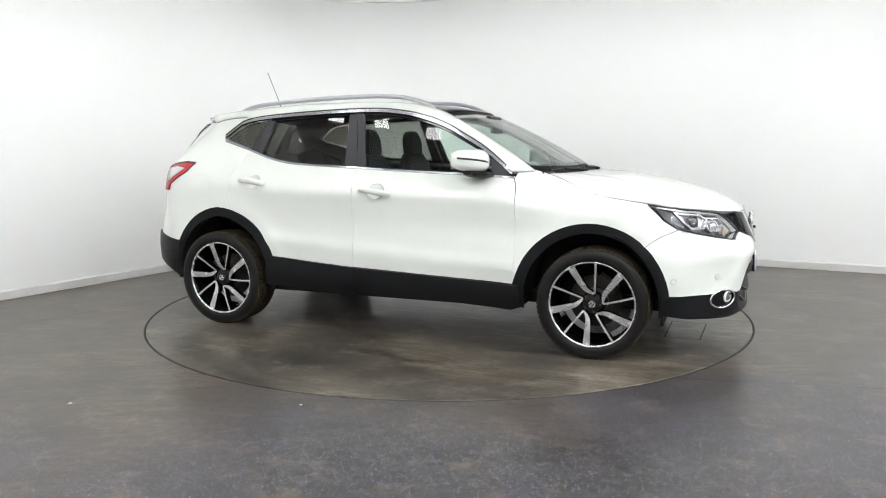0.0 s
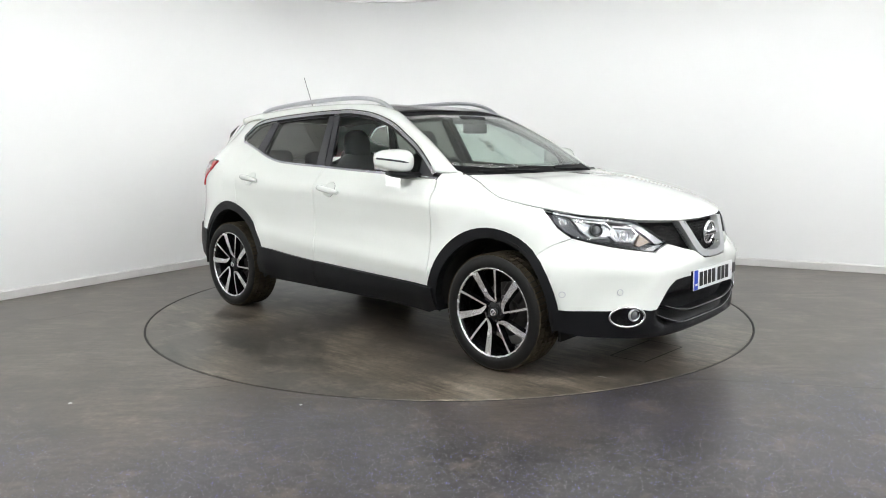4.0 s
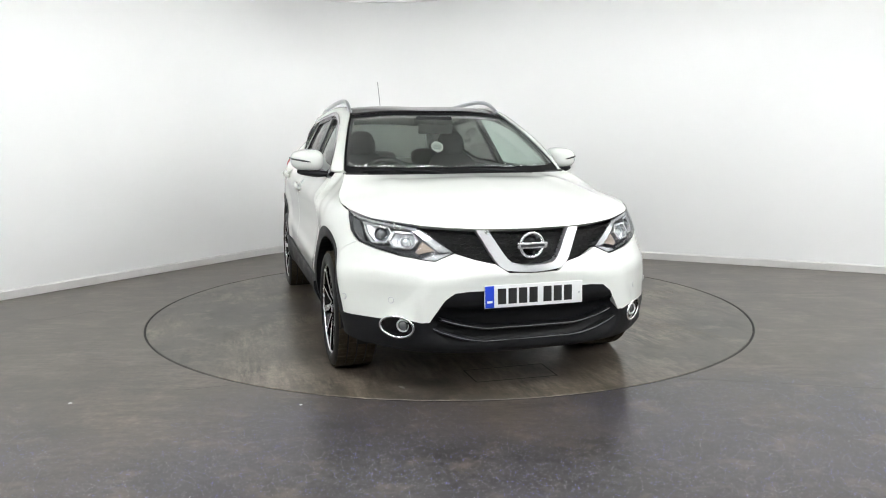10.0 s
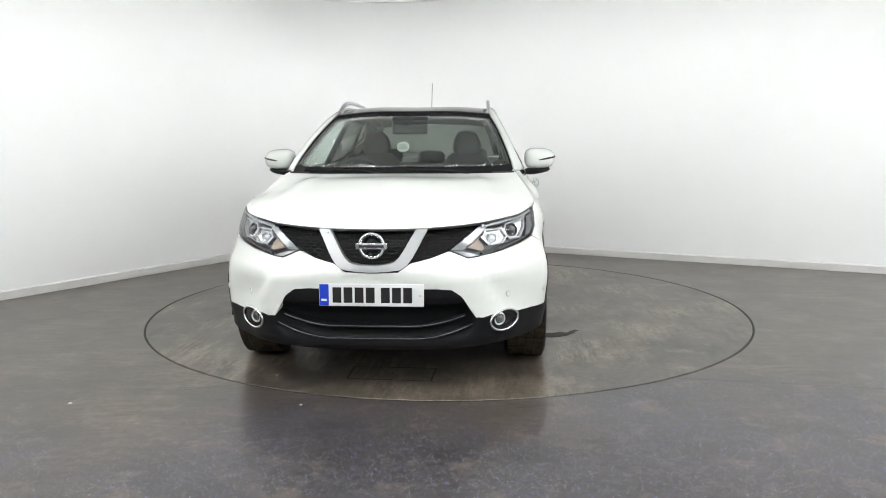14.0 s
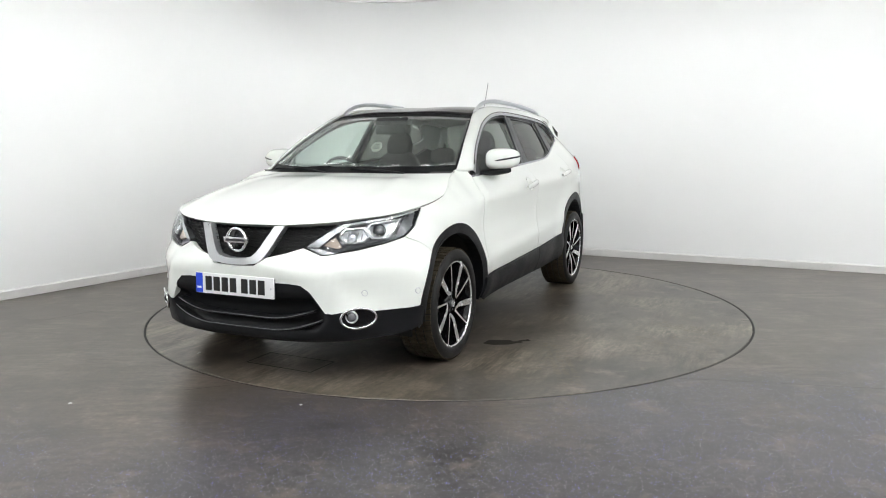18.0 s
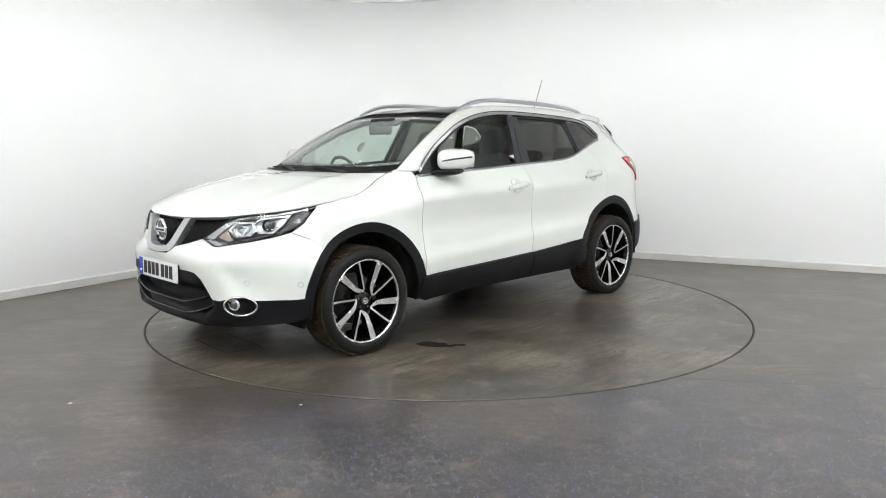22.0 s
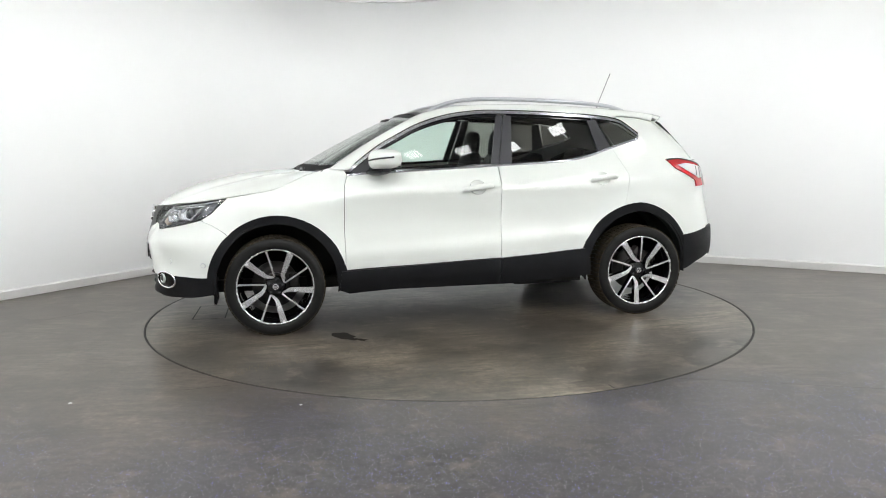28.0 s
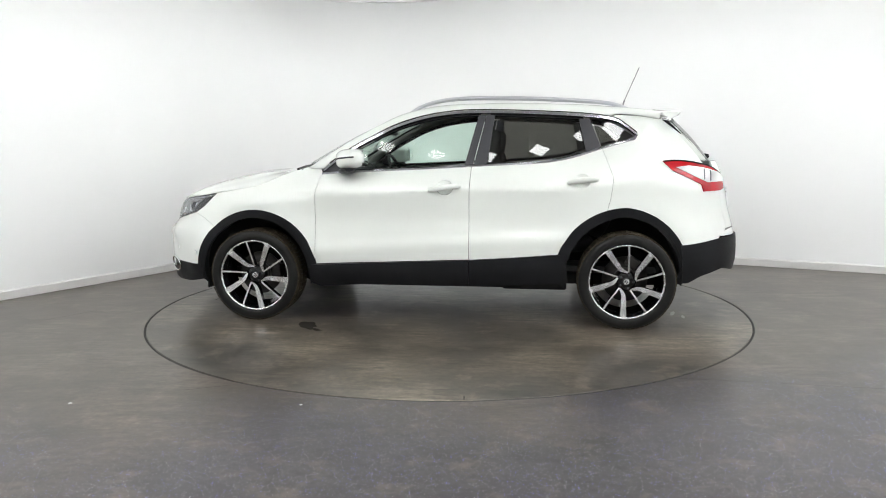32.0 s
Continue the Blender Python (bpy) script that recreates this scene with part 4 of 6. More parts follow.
def top(car):
    """Cant rails, windscreen, roof and roof rails."""
    for side in (1, -1):
        upper = catmull(SCREEN_EDGE + ROOF_EDGE[1:], 60)
        line = [(0.925, 1.083), (0.855, 1.080)] + [p for p in TOP_LINE if p[0] > -1.21 and p[0] < 0.81] + [(-1.235, 1.452), (-1.40, 1.442), (-1.54, 1.420)]
        lower = [Vector(p) for p in skin_flat([along(*p) for p in line], [p[1] + 0.010 for p in line])]
        lower = catmull(lower, 60)
        rows = []
        for k in range(7):
            t = k / 6
            rows.append([(a * (1 - t) + b * t) + Vector((0.004, 0.011, 0.014)) * math.sin(math.pi * t) * min(1, n / 8) for n, (a, b) in enumerate(zip(lower, upper))])
        if side < 0:
            rows = [[mirrored(p) for p in r] for r in rows]
        bm = bmesh.new()
        sheet(bm, rows, flip=side > 0)
        bm.normal_update()
        part("cant_rail", solid(bm, 0.012), PAINT, car, "white roof side and windscreen pillar")
        # inner pillar lining
        bm = bmesh.new()
        sheet(bm, [[p + Vector((0, -0.02 * side, -0.012)) for p in rows[0]], [p + Vector((0, -0.05 * side, -0.03)) for p in rows[3]], [p + Vector((0, -0.03 * side, -0.03)) for p in rows[6]]], flip=side > 0)
        part("pillar_lining", solid(bm, 0.006), LINING, car, "pale pillar lining")
        # roof rail
        bm = bmesh.new()
        pts = catmull([(0.215, 0.555, 1.490), (0.15, 0.550, 1.526), (0.05, 0.545, 1.560), (-0.08, 0.543, 1.580), (-0.30, 0.54, 1.588), (-0.75, 0.54, 1.576), (-1.10, 0.54, 1.552), (-1.25, 0.54, 1.527), (-1.345, 0.54, 1.488)], 40)
        pts = [Vector((p.x, p.y * side, p.z)) for p in pts]
        tube(bm, pts, [0.010 + 0.006 * math.sin(math.pi * k / 39) ** 0.3 for k in range(40)], 10, 1.0)
        rail = part("roof_rail", bm, RAIL, car, "silver roof rail")
        for x in (0.17, -1.27):
            bm = bmesh.new()
            box(bm, (x - 0.035, 0.534 if side > 0 else -0.550, 1.47), (x + 0.035, 0.550 if side > 0 else -0.534, 1.505), 0.006)
            part("rail_foot", bm, RAIL, rail)
    # windscreen and its dark rim
    base = [(1.16, 0, 1.078), (1.12, 0.35, 1.076), (1.04, 0.60, 1.082), (0.935, 0.722, 1.092)]
    head = [(0.335, 0, 1.493), (0.325, 0.30, 1.490), (0.27, 0.562, 1.468)]
    mid = [(1.16, 0, 1.078), (0.90, 0, 1.224), (0.62, 0, 1.366), (0.335, 0, 1.493)]
    half = coons(base, head, mid, SCREEN_EDGE, 14, 14)
    full = [[mirrored(p) for p in r[:0:-1]] + r for r in half]
    bm = bmesh.new()
    sheet(bm, [[r[0].lerp(r[1], 0.3)] + r[1:-1] + [r[-1].lerp(r[-2], 0.3)] for r in [[p.lerp(q, 0.35) for p, q in zip(full[1], full[2])]] + full[2:-1]])
    solid(bm, 0.004)
    w = part("windscreen", bm, GLASS_SCREEN, car, "clear laminated windscreen")
    w.visible_shadow = False
    bm = bmesh.new()
    inner = [[p + Vector((-0.004, 0, -0.006)) for p in r] for r in full]
    n = len(inner[0])
    for j in range(len(inner) - 1):
        for i in range(n - 1):
            if j <= 1 or i == 0 or i == n - 2 or j == len(inner) - 2:
                a, b, c, d = inner[j][i], inner[j][i + 1], inner[j + 1][i + 1], inner[j + 1][i]
                if j == 1 and 0 < i < n - 2:
                    c, d = b.lerp(c, 0.35), a.lerp(d, 0.35)
                if 1 < j < len(inner) - 2:
                    a, b, c, d = (a, a.lerp(b, 0.7), d.lerp(c, 0.7), d) if i == 0 else (b.lerp(a, 0.7), b, c, c.lerp(d, 0.7))
                bm.faces.new([bm.verts.new(p) for p in (a, b, c, d)])
    bmesh.ops.remove_doubles(bm, verts=bm.verts[:], dist=1e-4)
    part("windscreen_rim", solid(bm, 0.004), PRINT, car, "black printed rim of the windscreen")
    # roof: dark glass in front, white sheet metal behind
    centre = [(0.335, 0, 1.493), (0.15, 0, 1.522), (-0.10, 0, 1.546), (-0.60, 0, 1.556), (-1.05, 0, 1.545), (-1.40, 0, 1.520), (-1.56, 0, 1.500)]
    back = [(-1.56, 0, 1.500), (-1.56, 0.30, 1.492), (-1.56, 0.540, 1.468)]
    half = coons(head, back, centre, ROOF_EDGE, 12, 30)
    full = [[mirrored(p) for p in r[:0:-1]] + r for r in half]
    split = 18
    bm = bmesh.new()
    sheet(bm, full[:split + 1])
    part("glass_roof", solid(bm, 0.006), BLACK_GLASS, car, "black panoramic glass roof")
    bm = bmesh.new()
    sheet(bm, full[split:])
    roof = part("roof", solid(bm, 0.006), PAINT, car, "white rear roof panel")
    bm = bmesh.new()
    sheet(bm, [[p + Vector((0, 0, -0.035)) for p in r[1:-1]] for r in full])
    part("headlining", solid(bm, 0.01), LINING, car, "pale fabric headlining")
    # aerial
    bm = bmesh.new()
    lathe(bm, [(0.0, 0.0), (0.022, 0.0), (0.020, 0.012), (0.008, 0.022), (0.0, 0.022)], 16, "z")
    bmesh.ops.translate(bm, vec=(-1.335, 0, 1.522), verts=bm.verts[:])
    foot = part("aerial_base", bm, SATIN, car)
    bm = bmesh.new()
    tube(bm, [Vector((-1.335, 0, 1.535)), Vector((-1.352, 0, 1.592))], [0.006, 0.005], 8)
    tube(bm, [Vector((-1.352, 0, 1.592)), Vector((-1.455, 0, 1.835))], [0.0035, 0.003], 8)
    part("aerial", bm, AERIAL, foot, "thin roof aerial")


def front_end(car):
    # bonnet
    front = [(2.125, 0, 0.846), (2.10, 0.26, 0.850), (2.022, 0.48, 0.862), (1.932, 0.616, 0.879), (1.80, 0.734, 0.896), (1.614, 0.811, 0.925)]
    cowl = [(1.165, 0, 1.084), (1.13, 0.35, 1.082), (1.08, 0.58, 1.082), (1.035, 0.705, 1.080)]
    middle = [(2.125, 0, 0.846), (2.10, 0, 0.868), (2.02, 0, 0.915), (1.88, 0, 0.968), (1.70, 0, 1.016), (1.48, 0, 1.056), (1.30, 0, 1.072), (1.165, 0, 1.084)]
    line = ((1.618, 0.922), (1.465, 0.943), (1.32, 0.967), (1.22, 1.005), (1.12, 1.050), (1.03, 1.080))
    edge = [tuple(skin_flat(along(x, z), z + 0.0035)) for x, z in line]
    front[-1], cowl[-1] = edge[0], edge[-1]
    half = coons(front, cowl, middle, edge, 28, 28)
    for j, r in enumerate(half):
        for i, p in enumerate(r):
            u, v = i / 27, j / 27
            # crown and two soft ridges
            p.z += 0.007 * math.sin(math.pi * v) ** 0.8 * (1 - u ** 3)
            p.z += 0.030 * math.sin(math.pi * u) * math.sin(math.pi * min(1, v * 1.15)) * (0.5 + 0.5 * v)
            p.z += 0.008 * math.exp(-((u - 0.62) / 0.06) ** 2) * min(1, v * 3) * min(1, (1 - v) * 4)
    full = [[mirrored(p) for p in r[:0:-1]] + r for r in half]
    bm = bmesh.new()
    sheet(bm, full)
    lip = [p + Vector((-0.035, 0, -0.016)) for p in full[0]]
    sheet(bm, [lip, full[0]])
    for k in (0, -1):
        sheet(bm, [[r[k] for r in full], [r[k] + Vector((0, -0.02 if k else 0.02, -0.015)) for r in full]], flip=k == 0)
    bmesh.ops.recalc_face_normals(bm, faces=bm.faces[:])
    part("bonnet", bm, PAINT, car, "white pressed bonnet")
    # cowl
    bm = bmesh.new()
    rows = [[p + Vector((0.03, 0, -0.035)) for p in full[-1]], [p + Vector((-0.005, 0, -0.022)) for p in full[-1]], [p + Vector((-0.14 * max(0, 1 - abs(p.y) / 1.1), 0, 0.01)) for p in full[-1]]]
    sheet(bm, rows)
    part("cowl", solid(bm, 0.006), CLADDING, car, "black plastic scuttle under the windscreen")
    # white bumper, both sides in one shell
    left = X((1.735, 0.408), *[q for q in arch(start=10, stop=49, n=8, **ARCH_F)], (1.70, 0.740)) + [(1.862, 0.776), (1.970, 0.748), (2.105, 0.721), (2.253, 0.699), (2.297, 0.695), (2.394, 0.734)] + Y((0.30, 0.706), (0.196, 0.682), (0.135, 0.640), (0.0, 0.634))
    low = Y((0.0, 0.553), (0.33, 0.553), (0.405, 0.546), (0.452, 0.512), (0.525, 0.402), (0.56, 0.396), (0.62, 0.408)) + X((1.95, 0.402), (1.85, 0.402))
    whole = left + [(2 * SF - s, z) for s, z in left[-2::-1]] + [(2 * SF - s, z) for s, z in low[:0:-1]] + low

    def form(s, z):
        s, z = np.asarray(s), np.asarray(z)
        d = np.abs(s - SF)
        ridge = 0.018 * np.exp(-((z - 0.628) / 0.025) ** 2) * np.exp(-(d / 0.42) ** 4)
        dent = -0.018 * np.exp(-((d - 0.72) / 0.16) ** 2) * np.exp(-((z - 0.535) / 0.055) ** 2)
        edge = d - (0.66 - 0.75 * np.clip(z - 0.45, 0, 0.3))
        facet = -0.016 / (1 + np.exp(-edge / 0.012)) * np.exp(-(np.clip(edge, 0, 1) / 0.22) ** 2) / (1 + np.exp((z - 0.665) / 0.012)) / (1 + np.exp((0.445 - z) / 0.008))
        return ridge + dent * 0.4 + facet
    bumper = part("front_bumper", panel(whole, 1, lift=form, step=0.04, thick=0.03, gap=0.0006), PAINT, car, "white front bumper")
    for s, z in Y((0.70, 0.500), (-0.70, 0.500)) + [(along(1.775, 0.49), 0.49), (2 * SF - along(1.775, 0.49), 0.49)]:
        ring = [(s + 0.013 * math.cos(a), z + 0.013 * math.sin(a)) for a in np.linspace(0, 2 * math.pi, 14, endpoint=False)]
        rim = [(s + 0.017 * math.cos(a), z + 0.017 * math.sin(a)) for a in np.linspace(0, 2 * math.pi, 16, endpoint=False)]
        part("sensor_rim", panel(rim, 1, off=0.0012, lift=form, gap=0, step=0.02, thick=0.004), RAIL, bumper)
        part("parking_sensor", panel(ring, 1, off=0.004, lift=form, gap=0, step=0.02, thick=0.012), PAINT, bumper, "small round white parking sensor")
    # black lower bumper
    up = [(s, z + 0.004) for s, z in low]
    edge_low = X((1.71, 0.30)) + X((1.85, 0.275)) + Y((0.62, 0.262), (0.45, 0.246), (0.25, 0.236), (0.0, 0.232))
    half_low = X((1.735, 0.404), (1.715, 0.34)) + edge_low
    side_top = up[1:][::-1]
    whole = half_low + [(2 * SF - s, z) for s, z in half_low[-2::-1]] + [(2 * SF - s, z) for s, z in side_top] + [up[0]] + side_top[::-1]

    def recess(s, z):
        s, z = np.asarray(s), np.asarray(z)
        d = np.abs(s - SF)
        e = 1 / (1 + np.exp((d - 0.50 + 0.9 * np.clip(0.36 - z, 0, 1)) / 0.012))
        f = 1 / (1 + np.exp((z - 0.462) / 0.006)) / (1 + np.exp((0.300 - z) / 0.008))
        chin = 0.020 * np.exp(-((z - 0.275) / 0.03) ** 2)
        return -0.075 * e * f + chin + 0.004
    lower = part("lower_bumper", panel(whole, 1, lift=recess, step=0.03, thick=0.03), CLADDING, car, "black textured lower bumper with a wide intake")
    for zc, zs, w, r in ((0.362, 0.414, 0.47, 0.006), (0.292, 0.366, 0.51, 0.006)):
        bm = bmesh.new()
        pts = []
        for k in np.linspace(-1, 1, 41):
            z = zc + (zs - zc) * max(0, (abs(k) - 0.45) / 0.55) ** 1.6
            p = skin_at(np.array([across(w * k, z)]), np.array([z]), np.array([-0.006]))[0]
            pts.append(Vector(p))
        rows = [[p + Vector((dx, 0, dz)) for p in pts] for dx, dz in ((-0.09, -0.012), (-0.01, -0.008), (0.0, -0.003), (0.0, 0.003), (-0.01, 0.006), (-0.09, 0.004))]
        sheet(bm, rows)
        bmesh.ops.recalc_face_normals(bm, faces=bm.faces[:])
        lipbar = part("intake_bar", bm, CLADDING, lower)
        # a paler line stands in for light caught on the bar's upper edge
        bm = bmesh.new()
        tube(bm, [p + Vector((0.0015, 0, 0.002)) for p in pts], 0.0022, 6)
        part("bar_glint", bm, BAR_GLINT, lipbar, "fine grey line painted as the lit edge of the bar")
    bm = bmesh.new()
    for k in range(7):
        z = 0.318 + 0.022 * k
        if abs(z - 0.362) > 0.012:
            box(bm, (2.06, -0.40, z - 0.003), (2.075, 0.40, z + 0.003))
    for y in np.arange(-0.38, 0.39, 0.095):
        box(bm, (2.058, y - 0.004, 0.305), (2.073, y + 0.004, 0.455))
    part("intake_mesh", bm, GLOSS, lower)
    # fog lamps: an oval chrome ring lying on the corner, a dark cup and a small lens inside
    for side in (1, -1):
        s0, z0 = across(0.668, 0.375), 0.375
        s0 = s0 if side > 0 else 2 * SF - s0

        def oval(a, b, n=28):
            return [(s0 + a * math.cos(w), z0 + b * math.sin(w)) for w in np.linspace(0, 2 * math.pi, n, endpoint=False)]
        ring = np.array(oval(0.091, 0.053, 40) + oval(0.091, 0.053, 40)[:1])
        fog = part("fog_lamp_ring", tube(bmesh.new(), [Vector(p) for p in skin_at(ring[:, 0], ring[:, 1], 0.010)], 0.0065, 10, caps=False, up=(1, 0.6 * side, 0)), CHROME, lower, "oval chrome ring round the fog lamp")
        part("fog_lamp_cup", panel(oval(0.088, 0.050), 1, off=0.006, thick=0.0, gap=0, step=0.02), GLOSS, fog)
        sl = s0 + 0.035 * side
        c = Vector(skin_at(np.array([sl]), np.array([z0 + 0.008]), np.array([0.004]))[0])
        m = Matrix.Translation(c) @ Vector((1, 0.5 * side, 0)).to_track_quat("Z", "Y").to_matrix().to_4x4()
        bm = lathe(bmesh.new(), [(0.0, 0.016), (0.014, 0.013), (0.024, 0.004), (0.026, -0.004), (0.0, -0.004)], 24, "z")
        bmesh.ops.transform(bm, matrix=m, verts=bm.verts[:])
        part("fog_lamp_lens", bm, LAMP_LENS, fog)
        bm = lathe(bmesh.new(), [(0.026, -0.004), (0.026, 0.007), (0.030, 0.008), (0.034, 0.0), (0.033, -0.006)], 24, "z")
        bmesh.ops.transform(bm, matrix=m, verts=bm.verts[:])
        part("lens_rim", bm, REFLECTOR, fog)
    grille(car)
    plate(car)


def v_form(s, z, off):
    """The leaning plane on which the V of the grille lies."""
    y = skin_flat(s, np.full_like(np.asarray(s, float), 0.75))[:, 1]
    x = 2.208 - 0.36 * np.clip(np.asarray(z) - 0.655, 0, 1) - 0.30 * y**2
    return np.stack([x + np.asarray(off), y, np.asarray(z)], -1)


def grille(car):
    edge = Y((0.0, 0.842), (0.25, 0.846), (0.43, 0.856)) + [(2.236, 0.858), (2.397, 0.738)] + Y((0.30, 0.708), (0.196, 0.684), (0.13, 0.643), (0.0, 0.637))
    whole = edge + [(2 * SF - s, z) for s, z in edge[-2:0:-1]]
    g = part("grille", panel(whole, 1, off=-0.05, thick=0.0, gap=-0.006, step=0.04), DARK, car, "black grille")
    shape = np.array(whole)
    bm = bmesh.new()
    # a net of small wavy bars with short staggered links
    for k in range(13):
        z = 0.650 + 0.0165 * k
        s = np.arange(SF - 0.66, SF + 0.66, 0.012)
        q = np.stack([s, np.full_like(s, z) + 0.003 * np.cos((s - SF) * 2 * math.pi / 0.048 + (k % 2) * math.pi)], 1)
        ok = inside(shape, q)
        if ok.sum() > 2:
            pts = skin_at(q[ok, 0], q[ok, 1], -0.022)
            tube(bm, [Vector(p) for p in pts], 0.0024, 6, 0.7)
    part("grille_mesh", bm, GRILLE, g)["kind"] = "stuff"
    bm = bmesh.new()
    for k in range(12):
        z = 0.658 + 0.0165 * k
        for j in range(-14, 15):
            s = SF + 0.048 * (j + 0.5 * (k % 2))
            if inside(shape, np.array([[s, z]]))[0]:
                a, b = skin_at(np.array([s, s]), np.array([z - 0.006, z + 0.006]), -0.022)
                tube(bm, [Vector(a), Vector(b)], 0.0016, 5, up=(1, 0, 0))
    part("mesh_insert", bm, DARK, g)["kind"] = "stuff"
    # chrome V
    outer = Y((0.276, 0.845), (0.252, 0.800), (0.227, 0.750), (0.202, 0.704), (0.178, 0.672), (0.145, 0.652), (0.07, 0.643), (0.0, 0.640))
    inner = Y((0.0, 0.672), (0.06, 0.675), (0.108, 0.685), (0.134, 0.706), (0.156, 0.738), (0.185, 0.790), (0.218, 0.845))
    whole = outer + [(2 * SF - s, z) for s, z in outer[-2::-1]] + [(2 * SF - s, z) for s, z in inner[:0:-1]] + inner
    part("chrome_v", panel(whole, 1, thick=0.045, gap=0, step=0.02, at=v_form), V_SILVER, g, "broad silver V on the grille")
    # round badge: a ring, a bar and a dark disc
    m = pose(2.172, 0, 0.768, 0, 4, 0)
    bm = bmesh.new()
    lathe(bm, [(0.052, -0.004), (0.056, 0.006), (0.064, 0.007), (0.068, -0.002), (0.066, -0.008), (0.053, -0.008)], 40, "x")
    bmesh.ops.transform(bm, matrix=m, verts=bm.verts[:])
    badge = part("badge_ring", bm, CHROME, g, "chrome ring badge with a plain bar")
    bm = box(bmesh.new(), (-0.004, -0.078, -0.015), (0.012, 0.078, 0.015), 0.003, m)
    part("badge_bar", bm, SILVER, badge)
    bm = box(bmesh.new(), (0.0115, -0.062, -0.006), (0.0135, 0.062, 0.006), 0.0, m)
    part("badge_inlay", bm, LAMP_GREY, badge)
    bm = bmesh.new()
    lathe(bm, [(0.0, -0.012), (0.054, -0.012), (0.054, -0.016), (0.0, -0.016)], 32, "x")
    bmesh.ops.transform(bm, matrix=m, verts=bm.verts[:])
    part("badge_disc", bm, GLOSS, badge)
    bm = bmesh.new()
    bmesh.ops.create_uvsphere(bm, u_segments=12, v_segments=8, radius=0.010)
    bmesh.ops.translate(bm, vec=(2.195, 0, 0.728), verts=bm.verts[:])
    for f in bm.faces:
        f.smooth = True
    part("front_camera", bm, GLOSS, g)


def plate(car):
    m = pose(2.206, 0, 0.528, 0, -1.5, 0)
    p = part("number_plate", box(bmesh.new(), (-0.004, -0.26, -0.0555), (0.004, 0.26, 0.0555), 0.003, m), WHITE_PLATE, car, "white number plate with plain black bars")
    part("plate_backing", box(bmesh.new(), (-0.022, -0.255, -0.05), (-0.0045, 0.255, 0.05), 0.003, m), CLADDING, p)
    part("plate_band", box(bmesh.new(), (0.002, -0.258, -0.0535), (0.0055, -0.212, 0.0535), 0.001, m), BLUE, p, "blue band with a plain pale mark")
    bm = box(bmesh.new(), (0.005, -0.249, -0.030), (0.0062, -0.221, -0.019), 0.0, m)
    part("band_mark", bm, WHITE_PLATE, p)
    y = -0.193
    for k in range(7):
        bm = box(bmesh.new(), (0.002, y, -0.0385), (0.0052, y + 0.044, 0.0385), 0.002, m)
        part("plate_bar", bm, INK, p)
        y += 0.0553 if k != 3 else 0.075
    part("plate_rivet", box(bmesh.new(), (0.003, 0.238, -0.006), (0.0062, 0.247, 0.003), 0.001, m), RAIL, p)


# outline of the headlamp, as lengths along the skin and heights
HEADLAMP = [(1.763, 0.921), (1.871, 0.904), (1.961, 0.892), (2.052, 0.883), (2.132, 0.874), (2.229, 0.858), (2.316, 0.799), (2.392, 0.738), (2.296, 0.699), (2.253, 0.703), (2.107, 0.725), (1.972, 0.752), (1.864, 0.780), (1.795, 0.827)]


